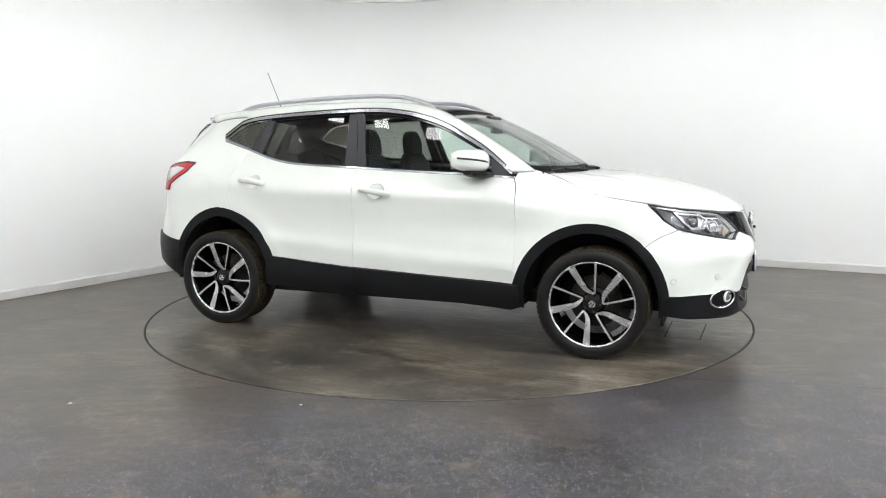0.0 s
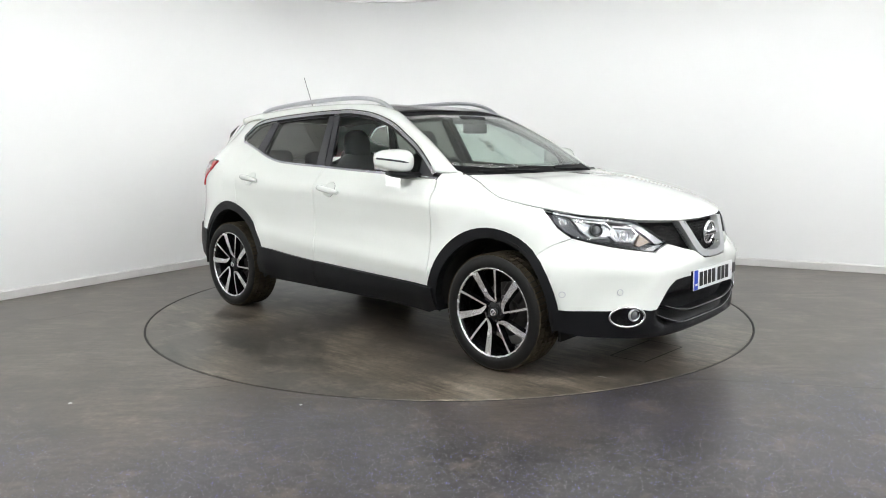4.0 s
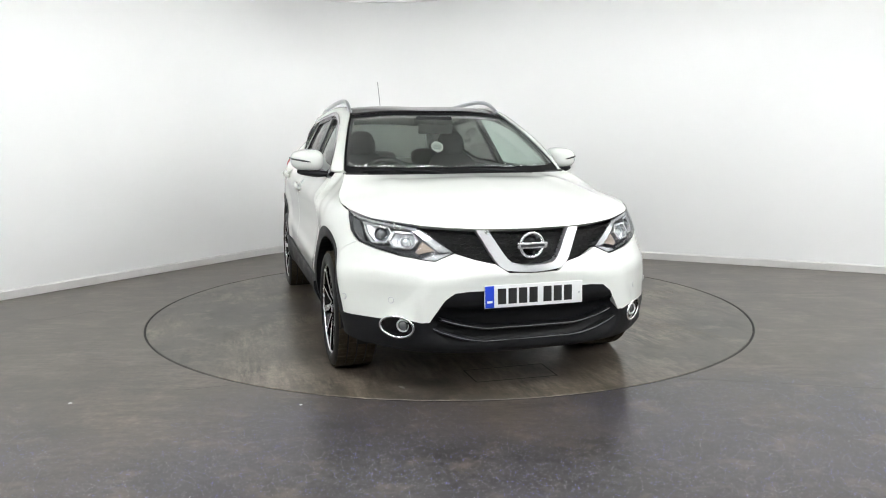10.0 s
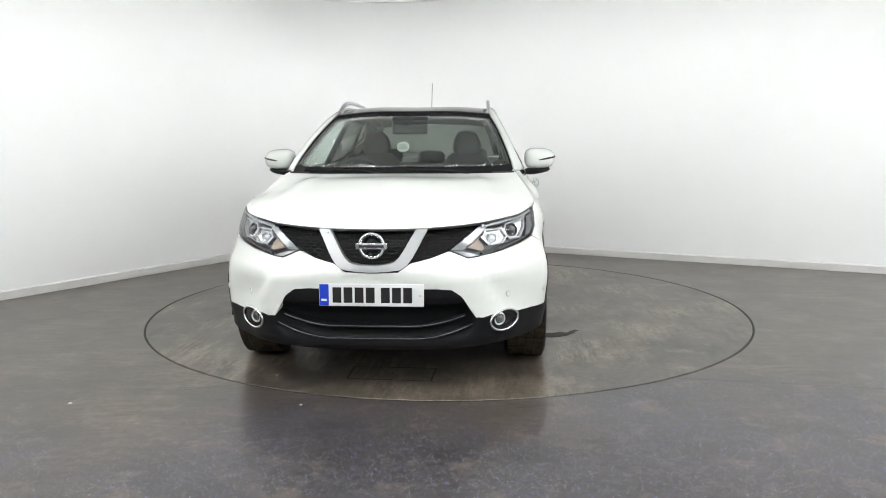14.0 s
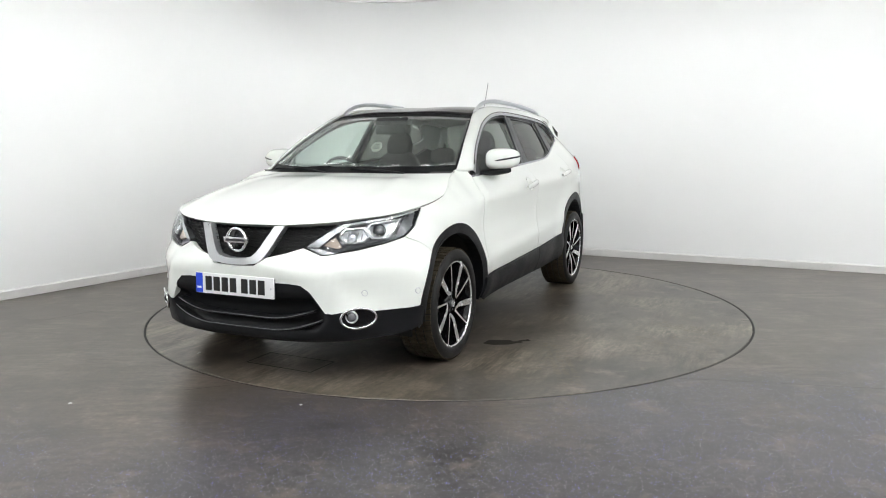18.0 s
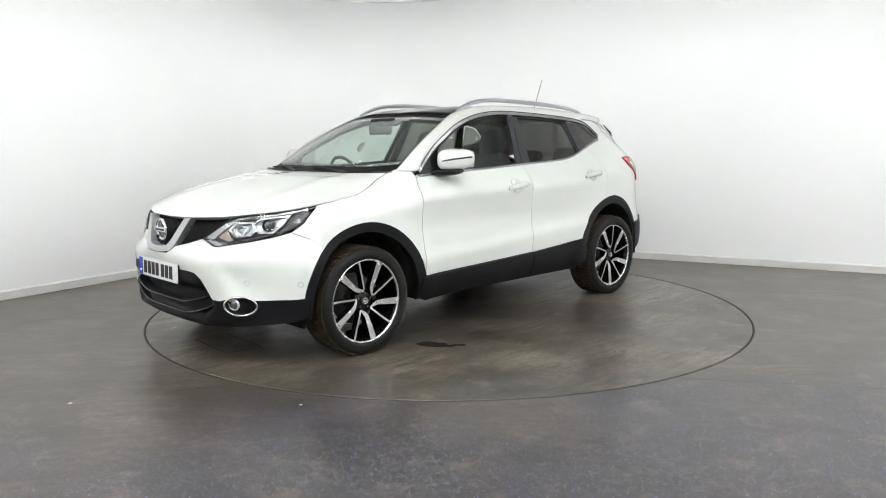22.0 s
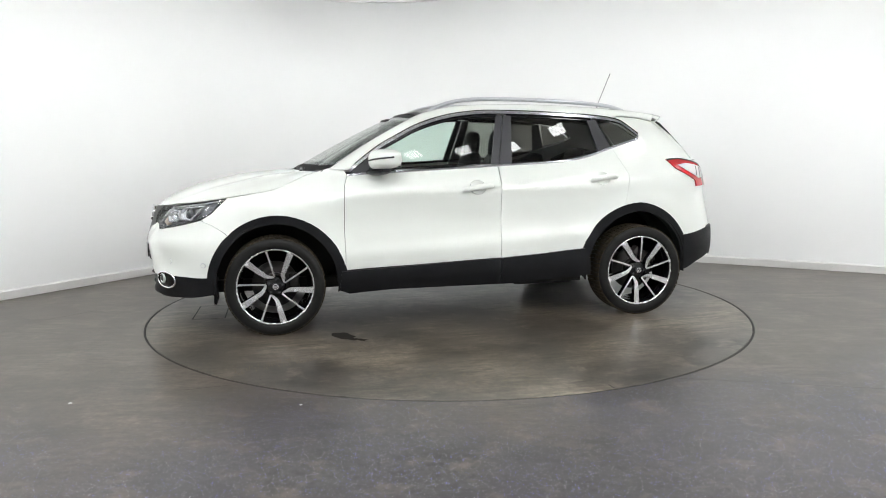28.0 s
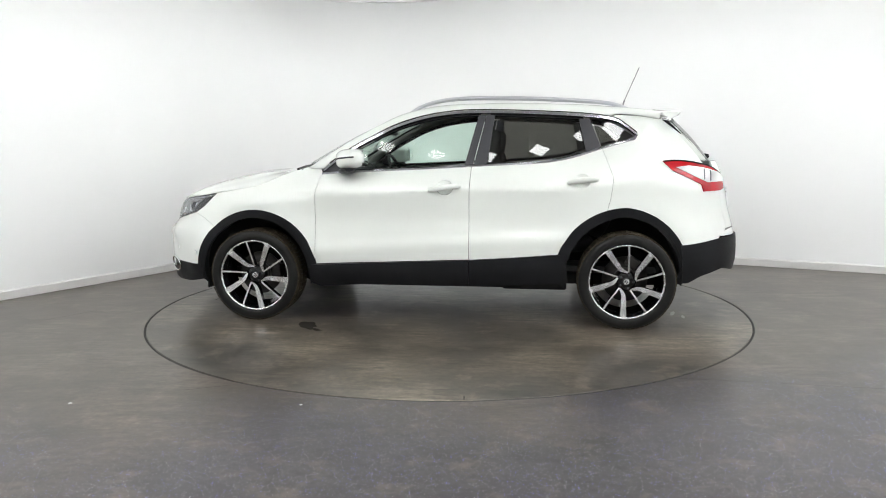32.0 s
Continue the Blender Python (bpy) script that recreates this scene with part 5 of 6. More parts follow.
def lamps(car, side):
    housing = part("headlamp", panel(HEADLAMP, side, off=-0.055, thick=0.0, gap=-0.004, step=0.04), LAMP_BACK, car, "angular clear headlamp with bright reflectors")
    bm = bmesh.new()
    rows = []
    for o in (0.0, -0.056):
        d = dense(shrunk(np.array(HEADLAMP), 0.001), 0.04)
        p = skin_at(d[:, 0], d[:, 1], o)
        rows.append([Vector((a, b * side, c)) for a, b, c in p])
    sheet(bm, rows, closed=True, flip=side < 0)
    part("lamp_wall", bm, LAMP_GREY, housing)

    def piece(name, poly, off, material, thick=0.02, holes=(), label="", parent=None):
        return part(name, panel(poly, side, off=off, thick=thick, gap=0.001, step=0.03, holes=holes), material, parent or housing, label)
    # dark bezel behind and below, pale light guides in front and on top
    piece("dark_bezel", [(1.798, 0.901), (1.878, 0.878), (1.895, 0.820), (1.909, 0.783), (1.861, 0.790), (1.805, 0.833)], -0.012, LAMP_GREY)
    piece("lower_bezel", [(1.916, 0.783), (1.979, 0.769), (2.107, 0.744), (2.219, 0.723), (2.212, 0.713), (2.107, 0.730), (1.972, 0.758), (1.880, 0.783)], -0.012, LAMP_GREY)
    piece("light_guide", [(2.184, 0.855), (2.236, 0.855), (2.382, 0.740), (2.316, 0.738)], -0.016, LAMP_PALE)
    piece("light_guide", [(2.225, 0.710), (2.309, 0.730), (2.378, 0.734), (2.295, 0.703)], -0.018, LAMP_PALE)
    piece("top_bezel", band([(1.805, 0.906), (1.958, 0.884), (2.128, 0.866), (2.222, 0.853)], 0.013), -0.012, LAMP_PALE)
    piece("turn_reflector", [(2.236, 0.796), (2.295, 0.748), (2.212, 0.729), (2.191, 0.739), (2.219, 0.777)], -0.024, AMBER, label="amber turn lamp reflector")
    # two projector units with squared bezels
    for hexa, s, z, r in (([(1.895, 0.880), (2.069, 0.864), (2.086, 0.826), (2.038, 0.776), (1.951, 0.775), (1.909, 0.821)], 2.000, 0.827, 0.031),
                                ([(2.090, 0.845), (2.198, 0.840), (2.219, 0.796), (2.173, 0.752), (2.076, 0.757), (2.048, 0.792)], 2.142, 0.792, 0.024)):
        hexa = np.array(hexa)
        bez = piece("lamp_bezel", hexa, -0.014, LAMP_PALE, 0.03, [shrunk(hexa, 0.011)])
        bowl = lambda q, w: 0.022 * (np.clip(np.hypot((np.asarray(q) - s) / 0.085, (np.asarray(w) - z) / 0.05), 0, 1) ** 2)
        part("reflector", panel(shrunk(hexa, 0.004), side, off=-0.052, thick=0.0, gap=0, step=0.02, lift=bowl), REFLECTOR, bez)
        if s > 2.1:
            for k in range(5):
                x = s - 0.052 + 0.026 * k
                part("reflector_rib", panel([(x - 0.003, z - 0.030), (x + 0.003, z - 0.030), (x + 0.003, z + 0.030), (x - 0.003, z + 0.030)], side, off=-0.040, thick=0.012, gap=0, step=0.03), LAMP_PALE, bez)
        c = skin_at(np.array([s]), np.array([z]), np.array([-0.035]))[0]
        n = skin_at(np.array([s]), np.array([z]), np.array([0.0]))[0] - c
        n = Vector((n[0] + 0.02, n[1] * side, n[2])).normalized()
        m = Matrix.Translation((c[0], c[1] * side, c[2])) @ n.to_track_quat("Z", "Y").to_matrix().to_4x4()
        bm = bmesh.new()
        lathe(bm, [(0.0, r * 0.62), (r * 0.45, r * 0.52), (r * 0.8, r * 0.2), (r * 0.92, -0.006), (0.0, -0.006)], 24, "z")
        bmesh.ops.transform(bm, matrix=m, verts=bm.verts[:])
        part("projector_lens", bm, LAMP_LENS if s < 2.1 else REFLECTOR, bez)
        bm = bmesh.new()
        lathe(bm, [(r * 0.92, -0.004), (r * 1.0, 0.008), (r * 1.08, 0.009), (r * 1.10, -0.01)], 28, "z")
        bmesh.ops.transform(bm, matrix=m, verts=bm.verts[:])
        part("projector_ring", bm, LAMP_GREY if s < 2.1 else CHROME, bez)
    part("lamp_cover", panel(HEADLAMP, side, off=0.001, thick=0.006, gap=0.002, step=0.05), GLASS_LAMP, housing, "clear lamp cover").visible_shadow = False
    # rear lamp: red above and below a pale middle
    full = X((-1.530, 1.140), (-1.64, 1.144), (-1.76, 1.128), (-1.87, 1.098)) + X((-1.945, 1.05), (-1.965, 0.955), (-1.935, 0.940)) + X((-1.805, 0.938), (-1.79, 0.985), (-1.69, 1.035), (-1.60, 1.075))
    lamp = part("rear_lamp", panel(full, side, off=0.010, thick=0.03, gap=0.001, step=0.03), RED, car, "red wrap-around rear lamp with a pale middle")
    pale = X((-1.615, 1.098), (-1.70, 1.108), (-1.80, 1.094), (-1.90, 1.066), (-1.956, 1.036), (-1.962, 1.000)) + X((-1.83, 0.998), (-1.79, 1.016), (-1.70, 1.058))
    part("pale_lens", panel(pale, side, off=0.0145, thick=0.01, gap=0, step=0.03), CLEARLENS, lamp, "pale clear lens")
    for x, z in ((-1.80, 1.05), (-1.845, 1.04)):
        part("lens_rib", panel(X((x, z + 0.035), (x - 0.008, z + 0.034), (x - 0.008, z - 0.034), (x, z - 0.034)), side, off=0.0165, thick=0.006, gap=0, step=0.03), LAMP_BACK, lamp, "grey rib in the lens")
    rim = X((-1.535, 1.136), (-1.64, 1.140), (-1.76, 1.124), (-1.87, 1.094), (-1.94, 1.048))
    part("lamp_top_edge", panel(band(smooth_line(rim, 14), 0.008), side, off=0.0125, thick=0.006, gap=0, step=0.04), GLOSS, lamp, "thin dark upper edge")


def mirror(car, side):
    """Door mirror: white cap, dark foot, blinker strip, mirror glass."""
    bm = bmesh.new()
    bmesh.ops.create_uvsphere(bm, u_segments=28, v_segments=18, radius=1)
    for v in bm.verts:
        x, y, z = v.co
        n = 3.0
        k = (abs(x) ** n + abs(y) ** n + abs(z) ** n) ** (-1 / n)
        x, y, z = x * k, y * k, z * k
        # flat to the rear, rounded to the front, higher near the tip
        front = 0.100 if x > 0 else 0.105
        v.co = (0.590 + x * front - 0.03 * max(0, y), side * (0.905 + y * 0.103), 1.165 + z * (0.068 - 0.006 * y) - 0.006 * x)
    for f in bm.faces:
        f.smooth = True
    if side < 0:
        bmesh.ops.reverse_faces(bm, faces=bm.faces[:])
    cap = part("door_mirror", bm, PAINT, car, "white door mirror cap")
    bm = box(bmesh.new(), (0.482, 0.825, 1.112), (0.488, 0.980, 1.215), 0.002)
    if side < 0:
        for v in bm.verts:
            v.co.y *= -1
        bmesh.ops.reverse_faces(bm, faces=bm.faces[:])
    part("mirror_glass", bm, CHROME, cap)
    bm = bmesh.new()
    pts = catmull([(0.535, side * 1.008, 1.180), (0.61, side * 1.003, 1.174), (0.66, side * 0.970, 1.167), (0.687, side * 0.92, 1.158), (0.691, side * 0.895, 1.154)], 14)
    tube(bm, pts, [0.008] * 11 + [0.007, 0.005, 0.003], 8, 0.75)
    part("blinker_strip", bm, LAMP_GREY, cap, "dark slim blinker strip")
    bm = bmesh.new()
    pts = catmull([(0.67, side * 0.765, 1.078), (0.64, side * 0.83, 1.077), (0.605, side * 0.90, 1.086), (0.58, side * 0.965, 1.092)], 12)
    tube(bm, pts, [0.036, 0.038, 0.042, 0.048, 0.055, 0.060, 0.062, 0.062, 0.060, 0.055, 0.048, 0.03], 12, 0.42)
    part("mirror_foot", bm, CLADDING, cap, "black plastic mirror foot")


def tail_end(car):
    # tailgate with its window, spoiler, rear bumper
    half = [(across(0.0, z, True), z) for z in (1.13, 0.68)]
    low = [(across(y, 0.685, True), 0.685) for y in (0.0, 0.35, 0.664)]
    up = [(across(y, 1.135, True), 1.135) for y in (0.64, 0.35)]
    left = low + [(across(0.671, 0.80, True), 0.80), (across(0.679, 0.94, True), 0.94), (across(0.675, 1.06, True), 1.06)] + up + half[:1]
    whole = left + [(2 * SR - s, z) for s, z in left[-2:0:-1]]
    gate = part("tailgate", panel(whole, 1, step=0.04, gap=-0.001), PAINT, car, "white tailgate")
    part("gate_trim", box(bmesh.new(), (-2.056, -0.36, 0.905), (-2.02, 0.36, 0.945), 0.01), CHROME, gate)
    part("rear_plate", box(bmesh.new(), (-2.088, -0.26, 0.755), (-2.040, 0.26, 0.866), 0.003), WHITE_PLATE, gate, "plain rear number plate")
    # glass
    base = [(-1.945, 0, 1.135), (-1.925, 0.35, 1.135), (-1.82, 0.635, 1.150)]
    head = [(-1.67, 0, 1.455), (-1.655, 0.30, 1.452), (-1.595, 0.545, 1.430)]
    rows = coons(base, head, [base[0], (-1.815, 0, 1.30), head[0]], [base[2], (-1.73, 0.605, 1.285), head[2]], 10, 8)
    full = [[mirrored(p) for p in r[:0:-1]] + r for r in rows]
    bm = bmesh.new()
    sheet(bm, full, flip=True)
    part("rear_screen", solid(bm, 0.005), GLASS_REAR, gate, "dark tinted rear screen").visible_shadow = False
    bm = bmesh.new()
    tube(bm, [Vector((-1.965, 0.05, 1.16)), Vector((-1.96, -0.10, 1.17)), Vector((-1.905, -0.38, 1.20))], [0.022, 0.014, 0.007], 8)
    part("rear_wiper", bm, CLADDING, gate)
    for side in (1, -1):
        # white pillar edge and gloss black side fin
        a = [Vector((x, side * y, z)) for x, y, z in ((-1.545, 0.550, 1.430), (-1.62, 0.585, 1.360), (-1.72, 0.615, 1.255), (-1.80, 0.645, 1.150))]
        bm = bmesh.new()
        seam = skin_at(np.array([along(x, z) for x, z in ((-1.53, 1.430), (-1.61, 1.363), (-1.70, 1.258), (-1.77, 1.152))]), np.array([1.430, 1.363, 1.258, 1.152]), -0.004)
        rows = [[Vector((x, side * y, z)) for x, y, z in seam], [p + Vector((-0.045, -side * 0.01, 0.0)) for p in a], [p + Vector((-0.045, -side * 0.06, 0.0)) for p in a]]
        sheet(bm, rows, flip=side < 0)
        part("pillar_edge", solid(bm, 0.006), PAINT, gate, "white edge of the rear pillar")
        bm = bmesh.new()
        fin = [(-1.553, 0.606, 1.424), (-1.592, 0.594, 1.418), (-1.638, 0.600, 1.372), (-1.678, 0.618, 1.326), (-1.632, 0.634, 1.362)]
        bm.faces.new([bm.verts.new((x, side * y, z)) for x, y, z in (fin if side < 0 else fin[::-1])])
        part("screen_fin", solid(bm, 0.006), GLOSS, gate, "small gloss black fin beside the rear screen")
    bm = bmesh.new()
    up = [Vector((x, y, z)) for x, y, z in ((-1.54, 0, 1.512), (-1.54, 0.30, 1.504), (-1.53, 0.50, 1.480), (-1.50, 0.562, 1.456))]
    tip = [Vector((x, y, z)) for x, y, z in ((-1.745, 0, 1.492), (-1.73, 0.28, 1.487), (-1.675, 0.455, 1.468), (-1.598, 0.530, 1.446))]
    up, tip = catmull(up, 12), catmull(tip, 12)
    rows = [up, [a.lerp(b, 0.5) + Vector((0, 0, 0.006)) for a, b in zip(up, tip)], tip, [p + Vector((0.012, 0, -0.02)) for p in tip], [a + Vector((-0.10, -0.01, -0.05)) for a in up]]
    full = [[mirrored(p) for p in r[:0:-1]] + r for r in rows]
    sheet(bm, full)
    bmesh.ops.recalc_face_normals(bm, faces=bm.faces[:])
    part("roof_spoiler", bm, PAINT, car, "white roof spoiler")
    # bumper: white band above, black below
    left = X((-1.66, 0.583), (-1.80, 0.600), (-1.93, 0.622)) + [(across(y, 0.625, True), 0.625) for y in (0.6, 0.3, 0.0)]
    low = [(across(y, z, True), z) for y, z in ((0.0, 0.375), (0.4, 0.375), (0.62, 0.392))] + X((-1.95, 0.415), (-1.80, 0.372), (-1.72, 0.325), (-1.62, 0.318)) + X((-1.675, 0.45))
    whole = left + [(2 * SR - s, z) for s, z in left[-2::-1]] + [(2 * SR - s, z) for s, z in low[:0:-1]] + low
    part("rear_bumper", panel(whole[::-1], 1, off=0.012, thick=0.04, step=0.05), CLADDING, car, "black textured rear bumper")
    white = [(across(y, 0.632, True), 0.632) for y in (0.0, 0.3, 0.6)] + X((-1.945, 0.632), (-1.95, 0.665)) + [(across(y, 0.68, True), 0.68) for y in (0.6, 0.3, 0.0)]
    whole = white + [(2 * SR - s, z) for s, z in white[-2:0:-1]]
    part("rear_bumper_top", panel(whole, 1, thick=0.02, step=0.05), PAINT, car, "white upper rear bumper")


def wipers(car):
    for y0, y1, x0, x1 in ((0.45, -0.22, 1.115, 1.085), (-0.12, -0.62, 1.135, 1.005)):
        bm = bmesh.new()
        a, b = Vector((x0, y0, 1.077)), Vector((x1, y1, 1.102))
        tube(bm, [a, a.lerp(b, 0.25) + Vector((0, 0, 0.012)), a.lerp(b, 0.6) + Vector((0, 0, 0.014))], [0.013, 0.010, 0.006], 8)
        tube(bm, [a.lerp(b, 0.12) + Vector((-0.03, 0, 0.01)), a.lerp(b, 0.6) + Vector((-0.02, 0, 0.010)), b], [0.005, 0.007, 0.005], 6)
        part("wiper", bm, CLADDING, car, "black wiper arm and blade")


# ---- wheels ----
def wheel_mesh():
    """One wheel, its outer face towards +y, centred on its hub: named pieces as meshes."""
    out = {}
    bm = bmesh.new()
    lathe(bm, [(0.252, 0.098), (0.258, 0.112), (0.273, 0.117), (0.300, 0.116), (0.317, 0.109), (0.3245, 0.098), (0.3245, -0.1), (0.31, -0.116), (0.256, -0.112), (0.252, -0.1)], 96)
    out["tyre"] = (bm, RUBBER)
    bm = bmesh.new()
    for k in range(64):
        a = 2 * math.pi * k / 64
        for y0, y1, skew in ((0.055, 0.101, 0.35), (0.004, 0.047, -0.2), (-0.047, -0.004, 0.2), (-0.101, -0.055, -0.35)):
            c = []
            for y, da in ((y0, 0), (y1, skew * 0.05), (y1, skew * 0.05 + 0.080), (y0, 0.080)):
                r = 0.3325 if abs(y) < 0.08 else 0.3305
                c.append(Vector((r * math.cos(a + da), y, r * math.sin(a + da))))
            low = [Vector((p.x * 0.955, p.y, p.z * 0.955)) for p in c]
            vs, ls = [bm.verts.new(p) for p in c], [bm.verts.new(p) for p in low]
            bm.faces.new(vs)
            for i in range(4):
                bm.faces.new((vs[i], ls[i], ls[(i + 1) % 4], vs[(i + 1) % 4]))
    bmesh.ops.recalc_face_normals(bm, faces=bm.faces[:])
    out["tread"] = (bm, TREAD)
    bm = bmesh.new()
    lathe(bm, [(0.247, 0.104), (0.236, 0.094), (0.230, 0.02), (0.21, -0.09), (0.246, -0.1), (0.25, 0.0)], 72)
    out["rim_barrel"] = (bm, GLOSS)
    bm = bmesh.new()
    lathe(bm, [(0.238, 0.100), (0.241, 0.1065), (0.2475, 0.1075), (0.251, 0.104), (0.247, 0.098), (0.239, 0.097)], 96)
    out["rim_lip"] = (bm, SILVER)
    bm = bmesh.new()
    lathe(bm, [(0.0, 0.076), (0.050, 0.076), (0.066, 0.070), (0.072, 0.03), (0.0, 0.03)], 48)
    out["hub"] = (bm, GLOSS)
    bm = bmesh.new()
    lathe(bm, [(0.0, 0.092), (0.019, 0.091), (0.024, 0.087), (0.025, 0.070), (0.0, 0.07)], 32)
    out["centre_cap"] = (bm, LAMP_GREY)
    bm = bmesh.new()
    lathe(bm, [(0.0125, 0.0915), (0.0135, 0.094), (0.0185, 0.0935), (0.0195, 0.090)], 28)
    box(bm, (-0.021, 0.090, -0.004), (0.021, 0.0945, 0.004))
    out["cap_mark"] = (bm, SILVER)
    bm = bmesh.new()
    tube(bm, [Vector((0.047 * math.cos(0.4), d, 0.047 * math.sin(0.4))) for d in (0.066, 0.080)], 0.008, 6, up=(1, 0, 0.3))
    out["wheel_nut"] = (bm, LAMP_GREY)
    bm = bmesh.new()
    lathe(bm, [(0.07, -0.025), (0.155, -0.025), (0.155, -0.045), (0.07, -0.045)], 48)
    lathe(bm, [(0.0, 0.018), (0.08, 0.018), (0.08, -0.03), (0.0, -0.03)], 32)
    out["brake_disc"] = (bm, DISC)
    bm = box(bmesh.new(), (-0.16, -0.07, -0.06), (-0.09, 0.0, 0.07), 0.012)
    out["brake_caliper"] = (bm, DISC)
    return out


def spoke(path, sink=0.083):
    """One spoke along (radius, angle, width): a bright machined face on dark sides. Returns the face and the side meshes."""
    face, sides = bmesh.new(), bmesh.new()
    flat = [(RIM * r * math.cos(radians(a)), w, RIM * r * math.sin(radians(a))) for r, a, w in path]
    pts = catmull(flat, 22)
    left, right = [], []
    for k, p in enumerate(pts):
        q, o = pts[min(k + 1, 21)], pts[max(k - 1, 0)]
        way = Vector((q.x - o.x, 0, q.z - o.z)).normalized()
        d = Vector((-way.z, 0, way.x)) * p.y / 2
        r = math.hypot(p.x, p.z)
        c = Vector((p.x, sink + (0.104 - sink) * max(0, min(1, (r - 0.060) / 0.18)) ** 0.6, p.z))
        left.append(c + d)
        right.append(c - d)
    sheet(face, [left, right])
    drop = Vector((0, -0.045, 0))
    for f in (left, right):
        sheet(sides, [[p - Vector((0, 0.0005, 0)) for p in f], [p + drop for p in f]])
    sheet(sides, [[p + drop for p in left], [p + drop for p in right]])
    bmesh.ops.recalc_face_normals(face, faces=face.faces[:])
    if face.faces and sum(f.normal.y for f in face.faces) < 0:
        bmesh.ops.reverse_faces(face, faces=face.faces[:])
    return face, sides


RIM = 1.025


def build_wheels(car):
    pieces = {}
    for name, (bm, material) in wheel_mesh().items():
        if name in ("rim_barrel", "rim_lip"):
            bmesh.ops.scale(bm, vec=(RIM, 1, RIM), verts=bm.verts[:])
        me = bpy.data.meshes.new(name)
        bm.to_mesh(me)
        bm.free()
        me.materials.append(material)
        pieces[name] = [(me, 72 * k) for k in range(5 if name == "wheel_nut" else 1)]
    for name, spec in (("broad_spoke", ((0.062, 156, 0.012), (0.068, 140, 0.017), (0.094, 122, 0.027), (0.145, 117.5, 0.034), (0.185, 116, 0.037), (0.2415, 115, 0.044))), ("thin_spoke", ((0.063, 158, 0.011), (0.120, 153, 0.0115), (0.180, 151, 0.012), (0.2415, 149.5, 0.0135)))):
        face, sides = spoke(spec)
        pair = []
        for bm, material, tail in ((face, SILVER, ""), (sides, GLOSS, "_side")):
            me = bpy.data.meshes.new(name + tail)
            bm.to_mesh(me)
            bm.free()
            me.materials.append(material)
            pair.append(me)
        pieces[name] = [(pair, 72 * k) for k in range(5)]
    for x, side, phase in ((WF, 1, 0), (WF, -1, 55), (WR, 1, 57), (WR, -1, 40)):
        hub = new("wheel")
        hub.parent = car
        hub["label"] = "ten-spoke black and machined alloy wheel with road tyre"
        hub.matrix_local = pose(x, side * 0.782, WZ, 0, 0, 0 if side > 0 else 180) @ pose(0, 0, 0, 0, phase, 0)
        for name, list_of in pieces.items():
            for me, turn in list_of:
                if isinstance(me, list):
                    ob = new(name, me[0])
                    under = new("spoke_side", me[1])
                    under.parent = ob
                else:
                    ob = new(name, me)
                if name == "tread":
                    ob["kind"] = "stuff"
                ob.parent = hub
                ob.rotation_euler = (0, radians(-turn), 0)


# ---- inside the car ----
def pad(lo, hi, bevel, lean=0.0, pivot=None):
    """A padded block, leaned back round a line across the car."""
    m = None
    if lean:
        px, pz = pivot
        m = Matrix.Translation((px, 0, pz)) @ Matrix.Rotation(radians(-lean), 4, "Y") @ Matrix.Translation((-px, 0, -pz))
    return box(bmesh.new(), lo, hi, bevel, m)


def cushion(c, size, lean=0.0, taper=0.0, n=3.2):
    """A stuffed, rounded form round c with half sizes, leaned back and narrowed towards its top."""
    bm = bmesh.new()
    bmesh.ops.create_uvsphere(bm, u_segments=28, v_segments=16, radius=1)
    for v in bm.verts:
        x, y, z = v.co
        k = (abs(x) ** n + abs(y) ** n + abs(z) ** n) ** (-1 / n)
        x, y, z = x * k * size[0], y * k * size[1] * (1 - taper * max(0, z * k)), z * k * size[2]
        v.co = (x, y, z)
    bmesh.ops.rotate(bm, matrix=Matrix.Rotation(radians(-lean), 3, "Y"), verts=bm.verts[:])
    bmesh.ops.translate(bm, vec=c, verts=bm.verts[:])
    for f in bm.faces:
        f.smooth = True
    return bm


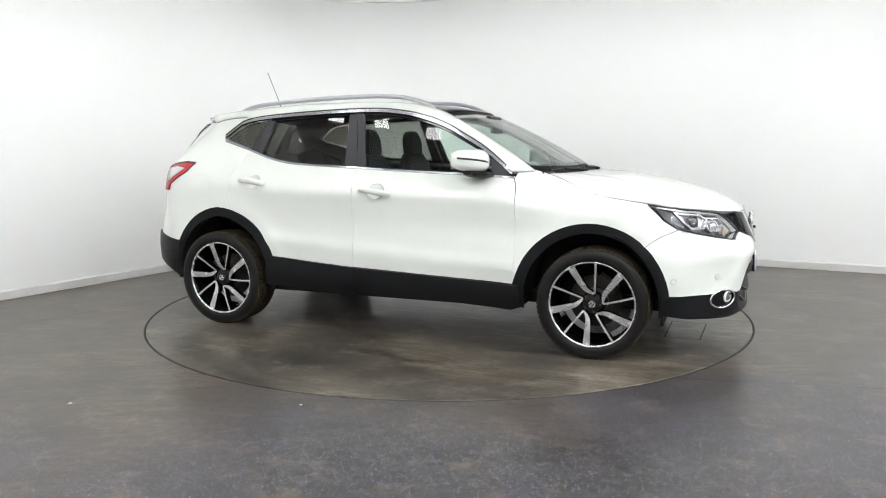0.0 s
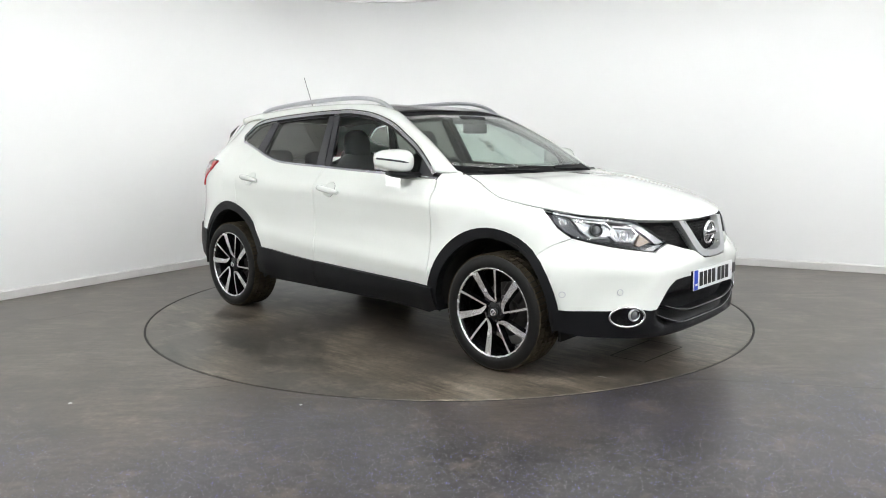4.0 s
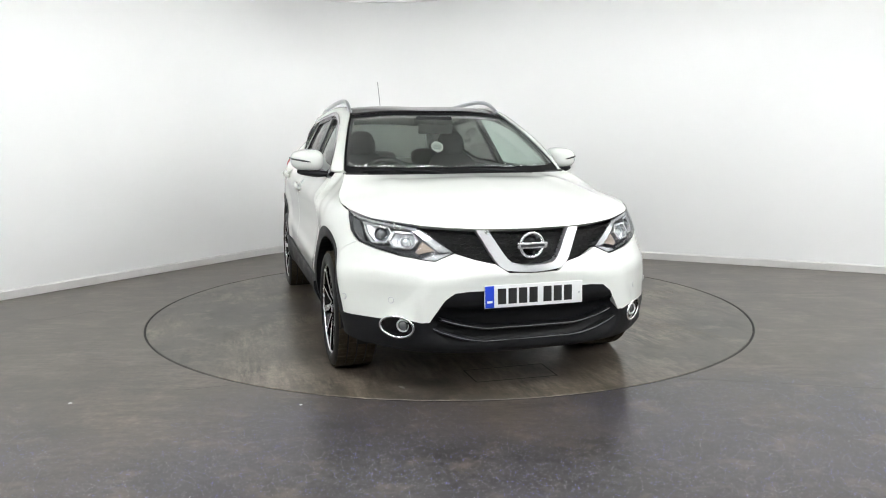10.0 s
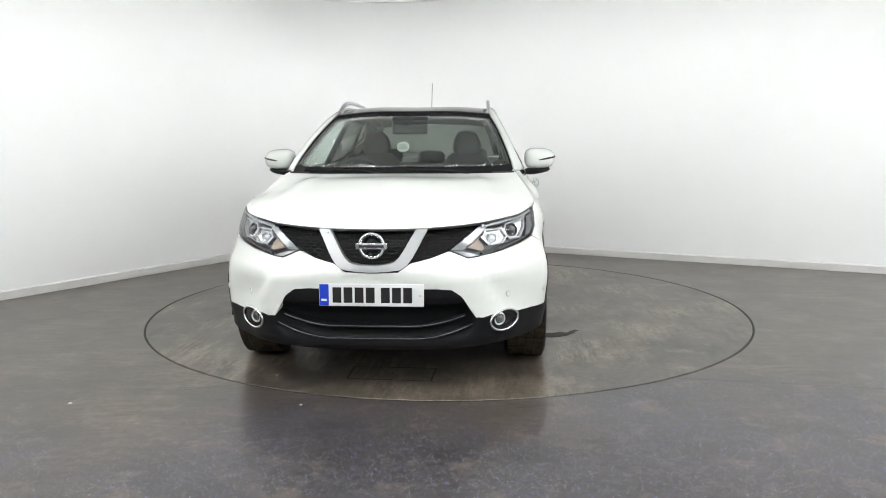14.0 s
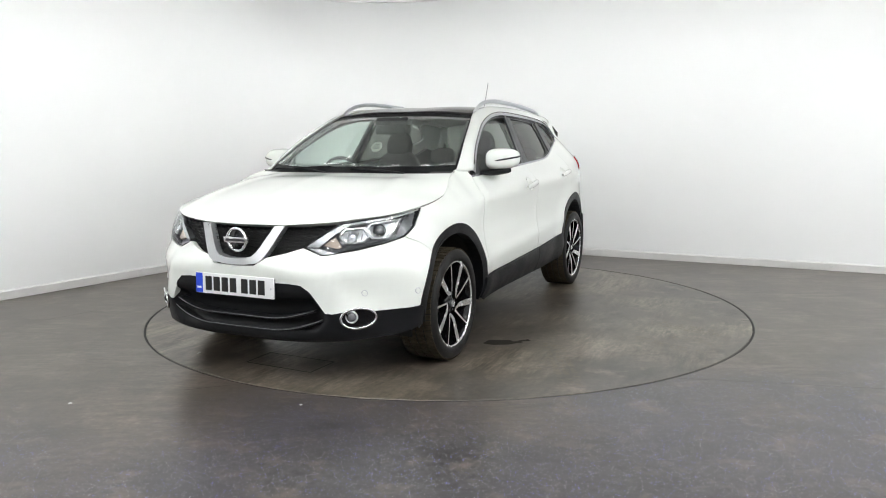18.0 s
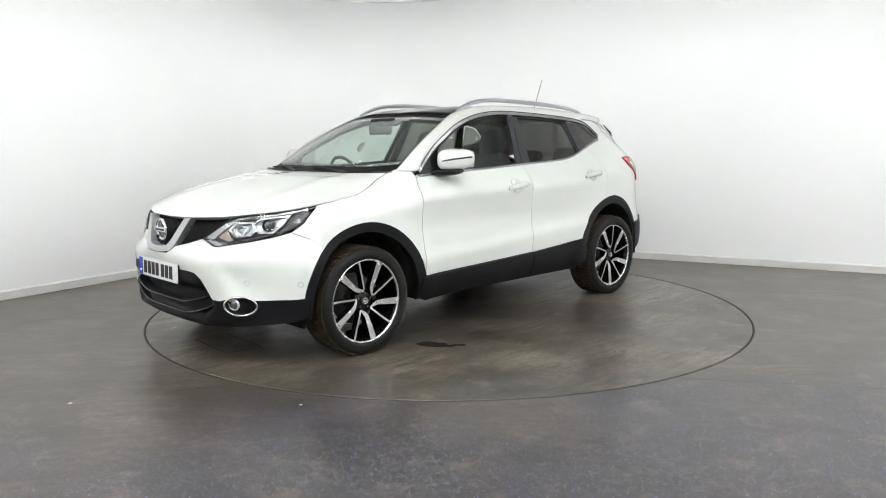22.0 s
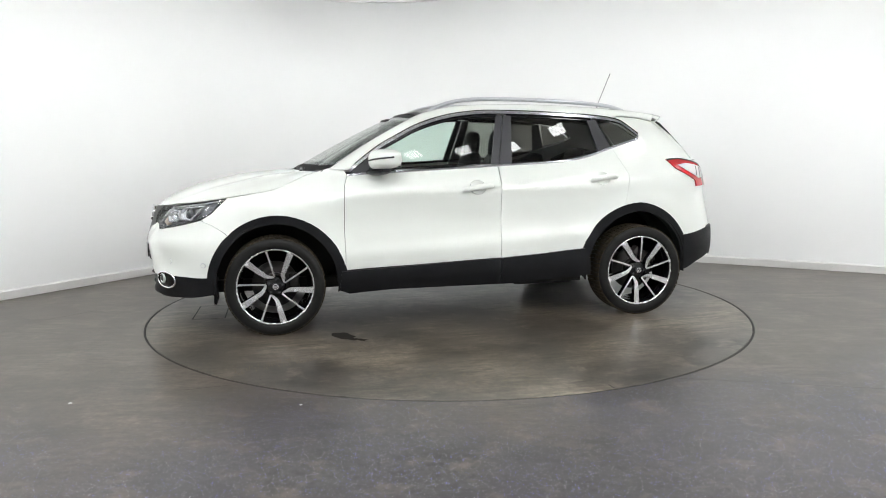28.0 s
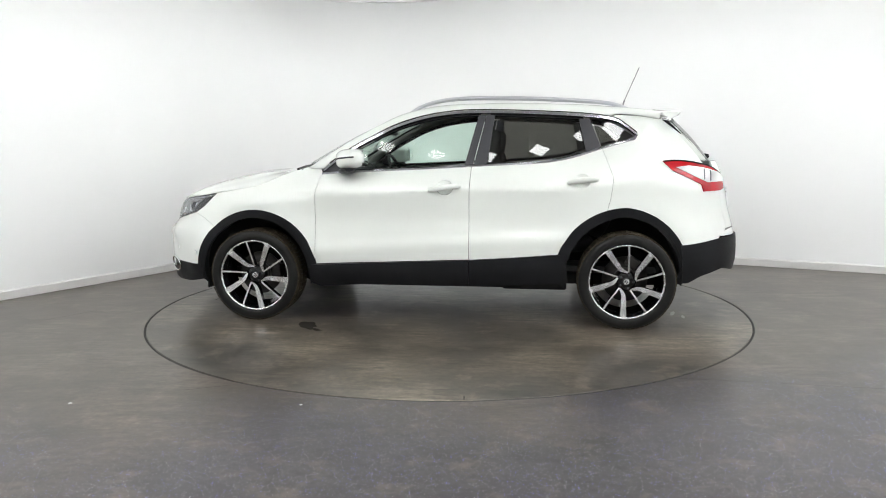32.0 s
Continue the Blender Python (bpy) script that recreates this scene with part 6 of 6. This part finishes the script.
def build_inside(car):
    for y in (0.37, -0.37):
        seat = part("front_seat", cushion((-0.02, y, 0.54), (0.30, 0.26, 0.085)), FABRIC, car, "dark cloth front seat")
        part("backrest", cushion((-0.30, y, 0.87), (0.085, 0.255, 0.345), 12, taper=0.2), FABRIC, seat)
        part("headrest", cushion((-0.365, y, 1.262), (0.055, 0.112, 0.108), 8, taper=0.22, n=3.2), FABRIC, seat)
        bm = bmesh.new()
        for d in (-0.06, 0.06):
            tube(bm, [Vector((-0.35, y + d, 1.13)), Vector((-0.36, y + d, 1.22))], 0.007, 6)
        part("headrest_posts", bm, CHROME, seat)
    bench = part("rear_bench", cushion((-0.88, 0, 0.54), (0.27, 0.62, 0.085)), FABRIC, car, "dark cloth rear bench")
    part("bench_back", cushion((-1.20, 0, 0.82), (0.085, 0.63, 0.29), 20), FABRIC, bench)
    for y in (-0.40, 0.40, 0.0):
        part("rear_headrest", cushion((-1.30, y, 1.15 if y else 1.13), (0.05, 0.125, 0.075), 14), FABRIC, bench)
    # dashboard
    bm = bmesh.new()
    rows = []
    for x, z in ((1.13, 1.055), (0.98, 1.075), (0.82, 1.078), (0.70, 1.055), (0.63, 1.00), (0.62, 0.85), (0.68, 0.70)):
        rows.append([Vector((x - 0.10 * (abs(y) / 0.7) ** 2, y, z - 0.03 * (abs(y) / 0.7) ** 3)) for y in np.linspace(-0.71, 0.71, 21)])
    sheet(bm, rows, flip=True)
    dash = part("dashboard", solid(bm, 0.02), TRIM, car, "dark soft dashboard")
    part("instrument_hood", pad((0.66, -0.56, 1.04), (0.86, -0.20, 1.105), 0.03), TRIM, dash)
    part("centre_screen", pad((0.600, -0.13, 0.87), (0.625, 0.13, 1.01), 0.008), GLOSS, dash)
    m = Matrix.Translation((0.50, -0.37, 1.005)) @ Matrix.Rotation(radians(24), 4, "Y")
    bm = bmesh.new()
    lathe(bm, [(0.178 + 0.013 * math.cos(a), 0.013 * math.sin(a)) for a in np.linspace(0, 2 * math.pi, 11)], 40, "x")
    bmesh.ops.transform(bm, matrix=m, verts=bm.verts[:])
    wheel = part("steering_wheel", bm, TRIM, car, "dark leather steering wheel")
    bm = box(bmesh.new(), (-0.01, -0.065, -0.055), (0.04, 0.065, 0.055), 0.02, m)
    box(bm, (0.0, -0.17, -0.015), (0.02, 0.17, 0.02), 0.004, m)
    box(bm, (0.0, -0.015, -0.17), (0.02, 0.015, 0.0), 0.004, m)
    part("wheel_boss", bm, TRIM, wheel)
    bm = bmesh.new()
    box(bm, (0.45, -0.125, 1.335), (0.475, 0.125, 1.405), 0.015)
    tube(bm, [Vector((0.47, 0, 1.39)), Vector((0.44, 0, 1.44))], 0.014, 8)
    part("rear_view_mirror", bm, TRIM, car, "black rear-view mirror")
    part("camera_housing", pad((0.36, -0.13, 1.40), (0.46, 0.13, 1.455), 0.02), TRIM, car)
    # round sticker hanging behind the windscreen
    m = pose(0.62, -0.03, 1.247, 0, -36, 0)
    bm = bmesh.new()
    lathe(bm, [(0.0, 0.0), (0.043, 0.0), (0.043, -0.002), (0.0, -0.002)], 32, "x")
    bmesh.ops.transform(bm, matrix=m, verts=bm.verts[:])
    tag = part("round_sticker", bm, PAPER, car, "round pale sticker with plain lines")
    for z, w in ((0.020, 0.022), (0.006, 0.028), (-0.004, 0.030), (-0.014, 0.026)):
        part("sticker_line", box(bmesh.new(), (0.0002, -w, z - 0.003), (0.0012, w, z + 0.003), 0, m), PAPER_INK, tag)
    part("cabin_floor", box(bmesh.new(), (-1.6, -0.72, 0.37), (0.85, 0.72, 0.41)), TRIM, car, "dark carpet")
    part("load_cover", box(bmesh.new(), (-1.90, -0.60, 0.90), (-1.24, 0.60, 0.92)), TRIM, car, "dark load cover")


car = thing("car", pose(0, 0, 0), "white compact crossover car with black cladding standing on the turntable", "car")
turntable = build_turntable()
build_body(car)
build_wheels(car)
build_inside(car)

# ---- what turns ----
OFF = Vector((0.008, -0.236, 0))


def heading(t):
    """The car's heading in degrees: the turntable turns evenly to the right, a touch slower at first."""
    return -21.2 - 5.195 * t + 0.22 * math.sin(math.pi * min(t / 26.0, 1.0))


def motions():
    steps = [k * 1.0 for k in range(33)]
    rows = [(t, pose(0, 0, 0, 0, 0, heading(t))) for t in steps]
    walk(turntable, rows)
    walk(car, [(t, m @ Matrix.Translation(OFF)) for t, m in rows])


motions()
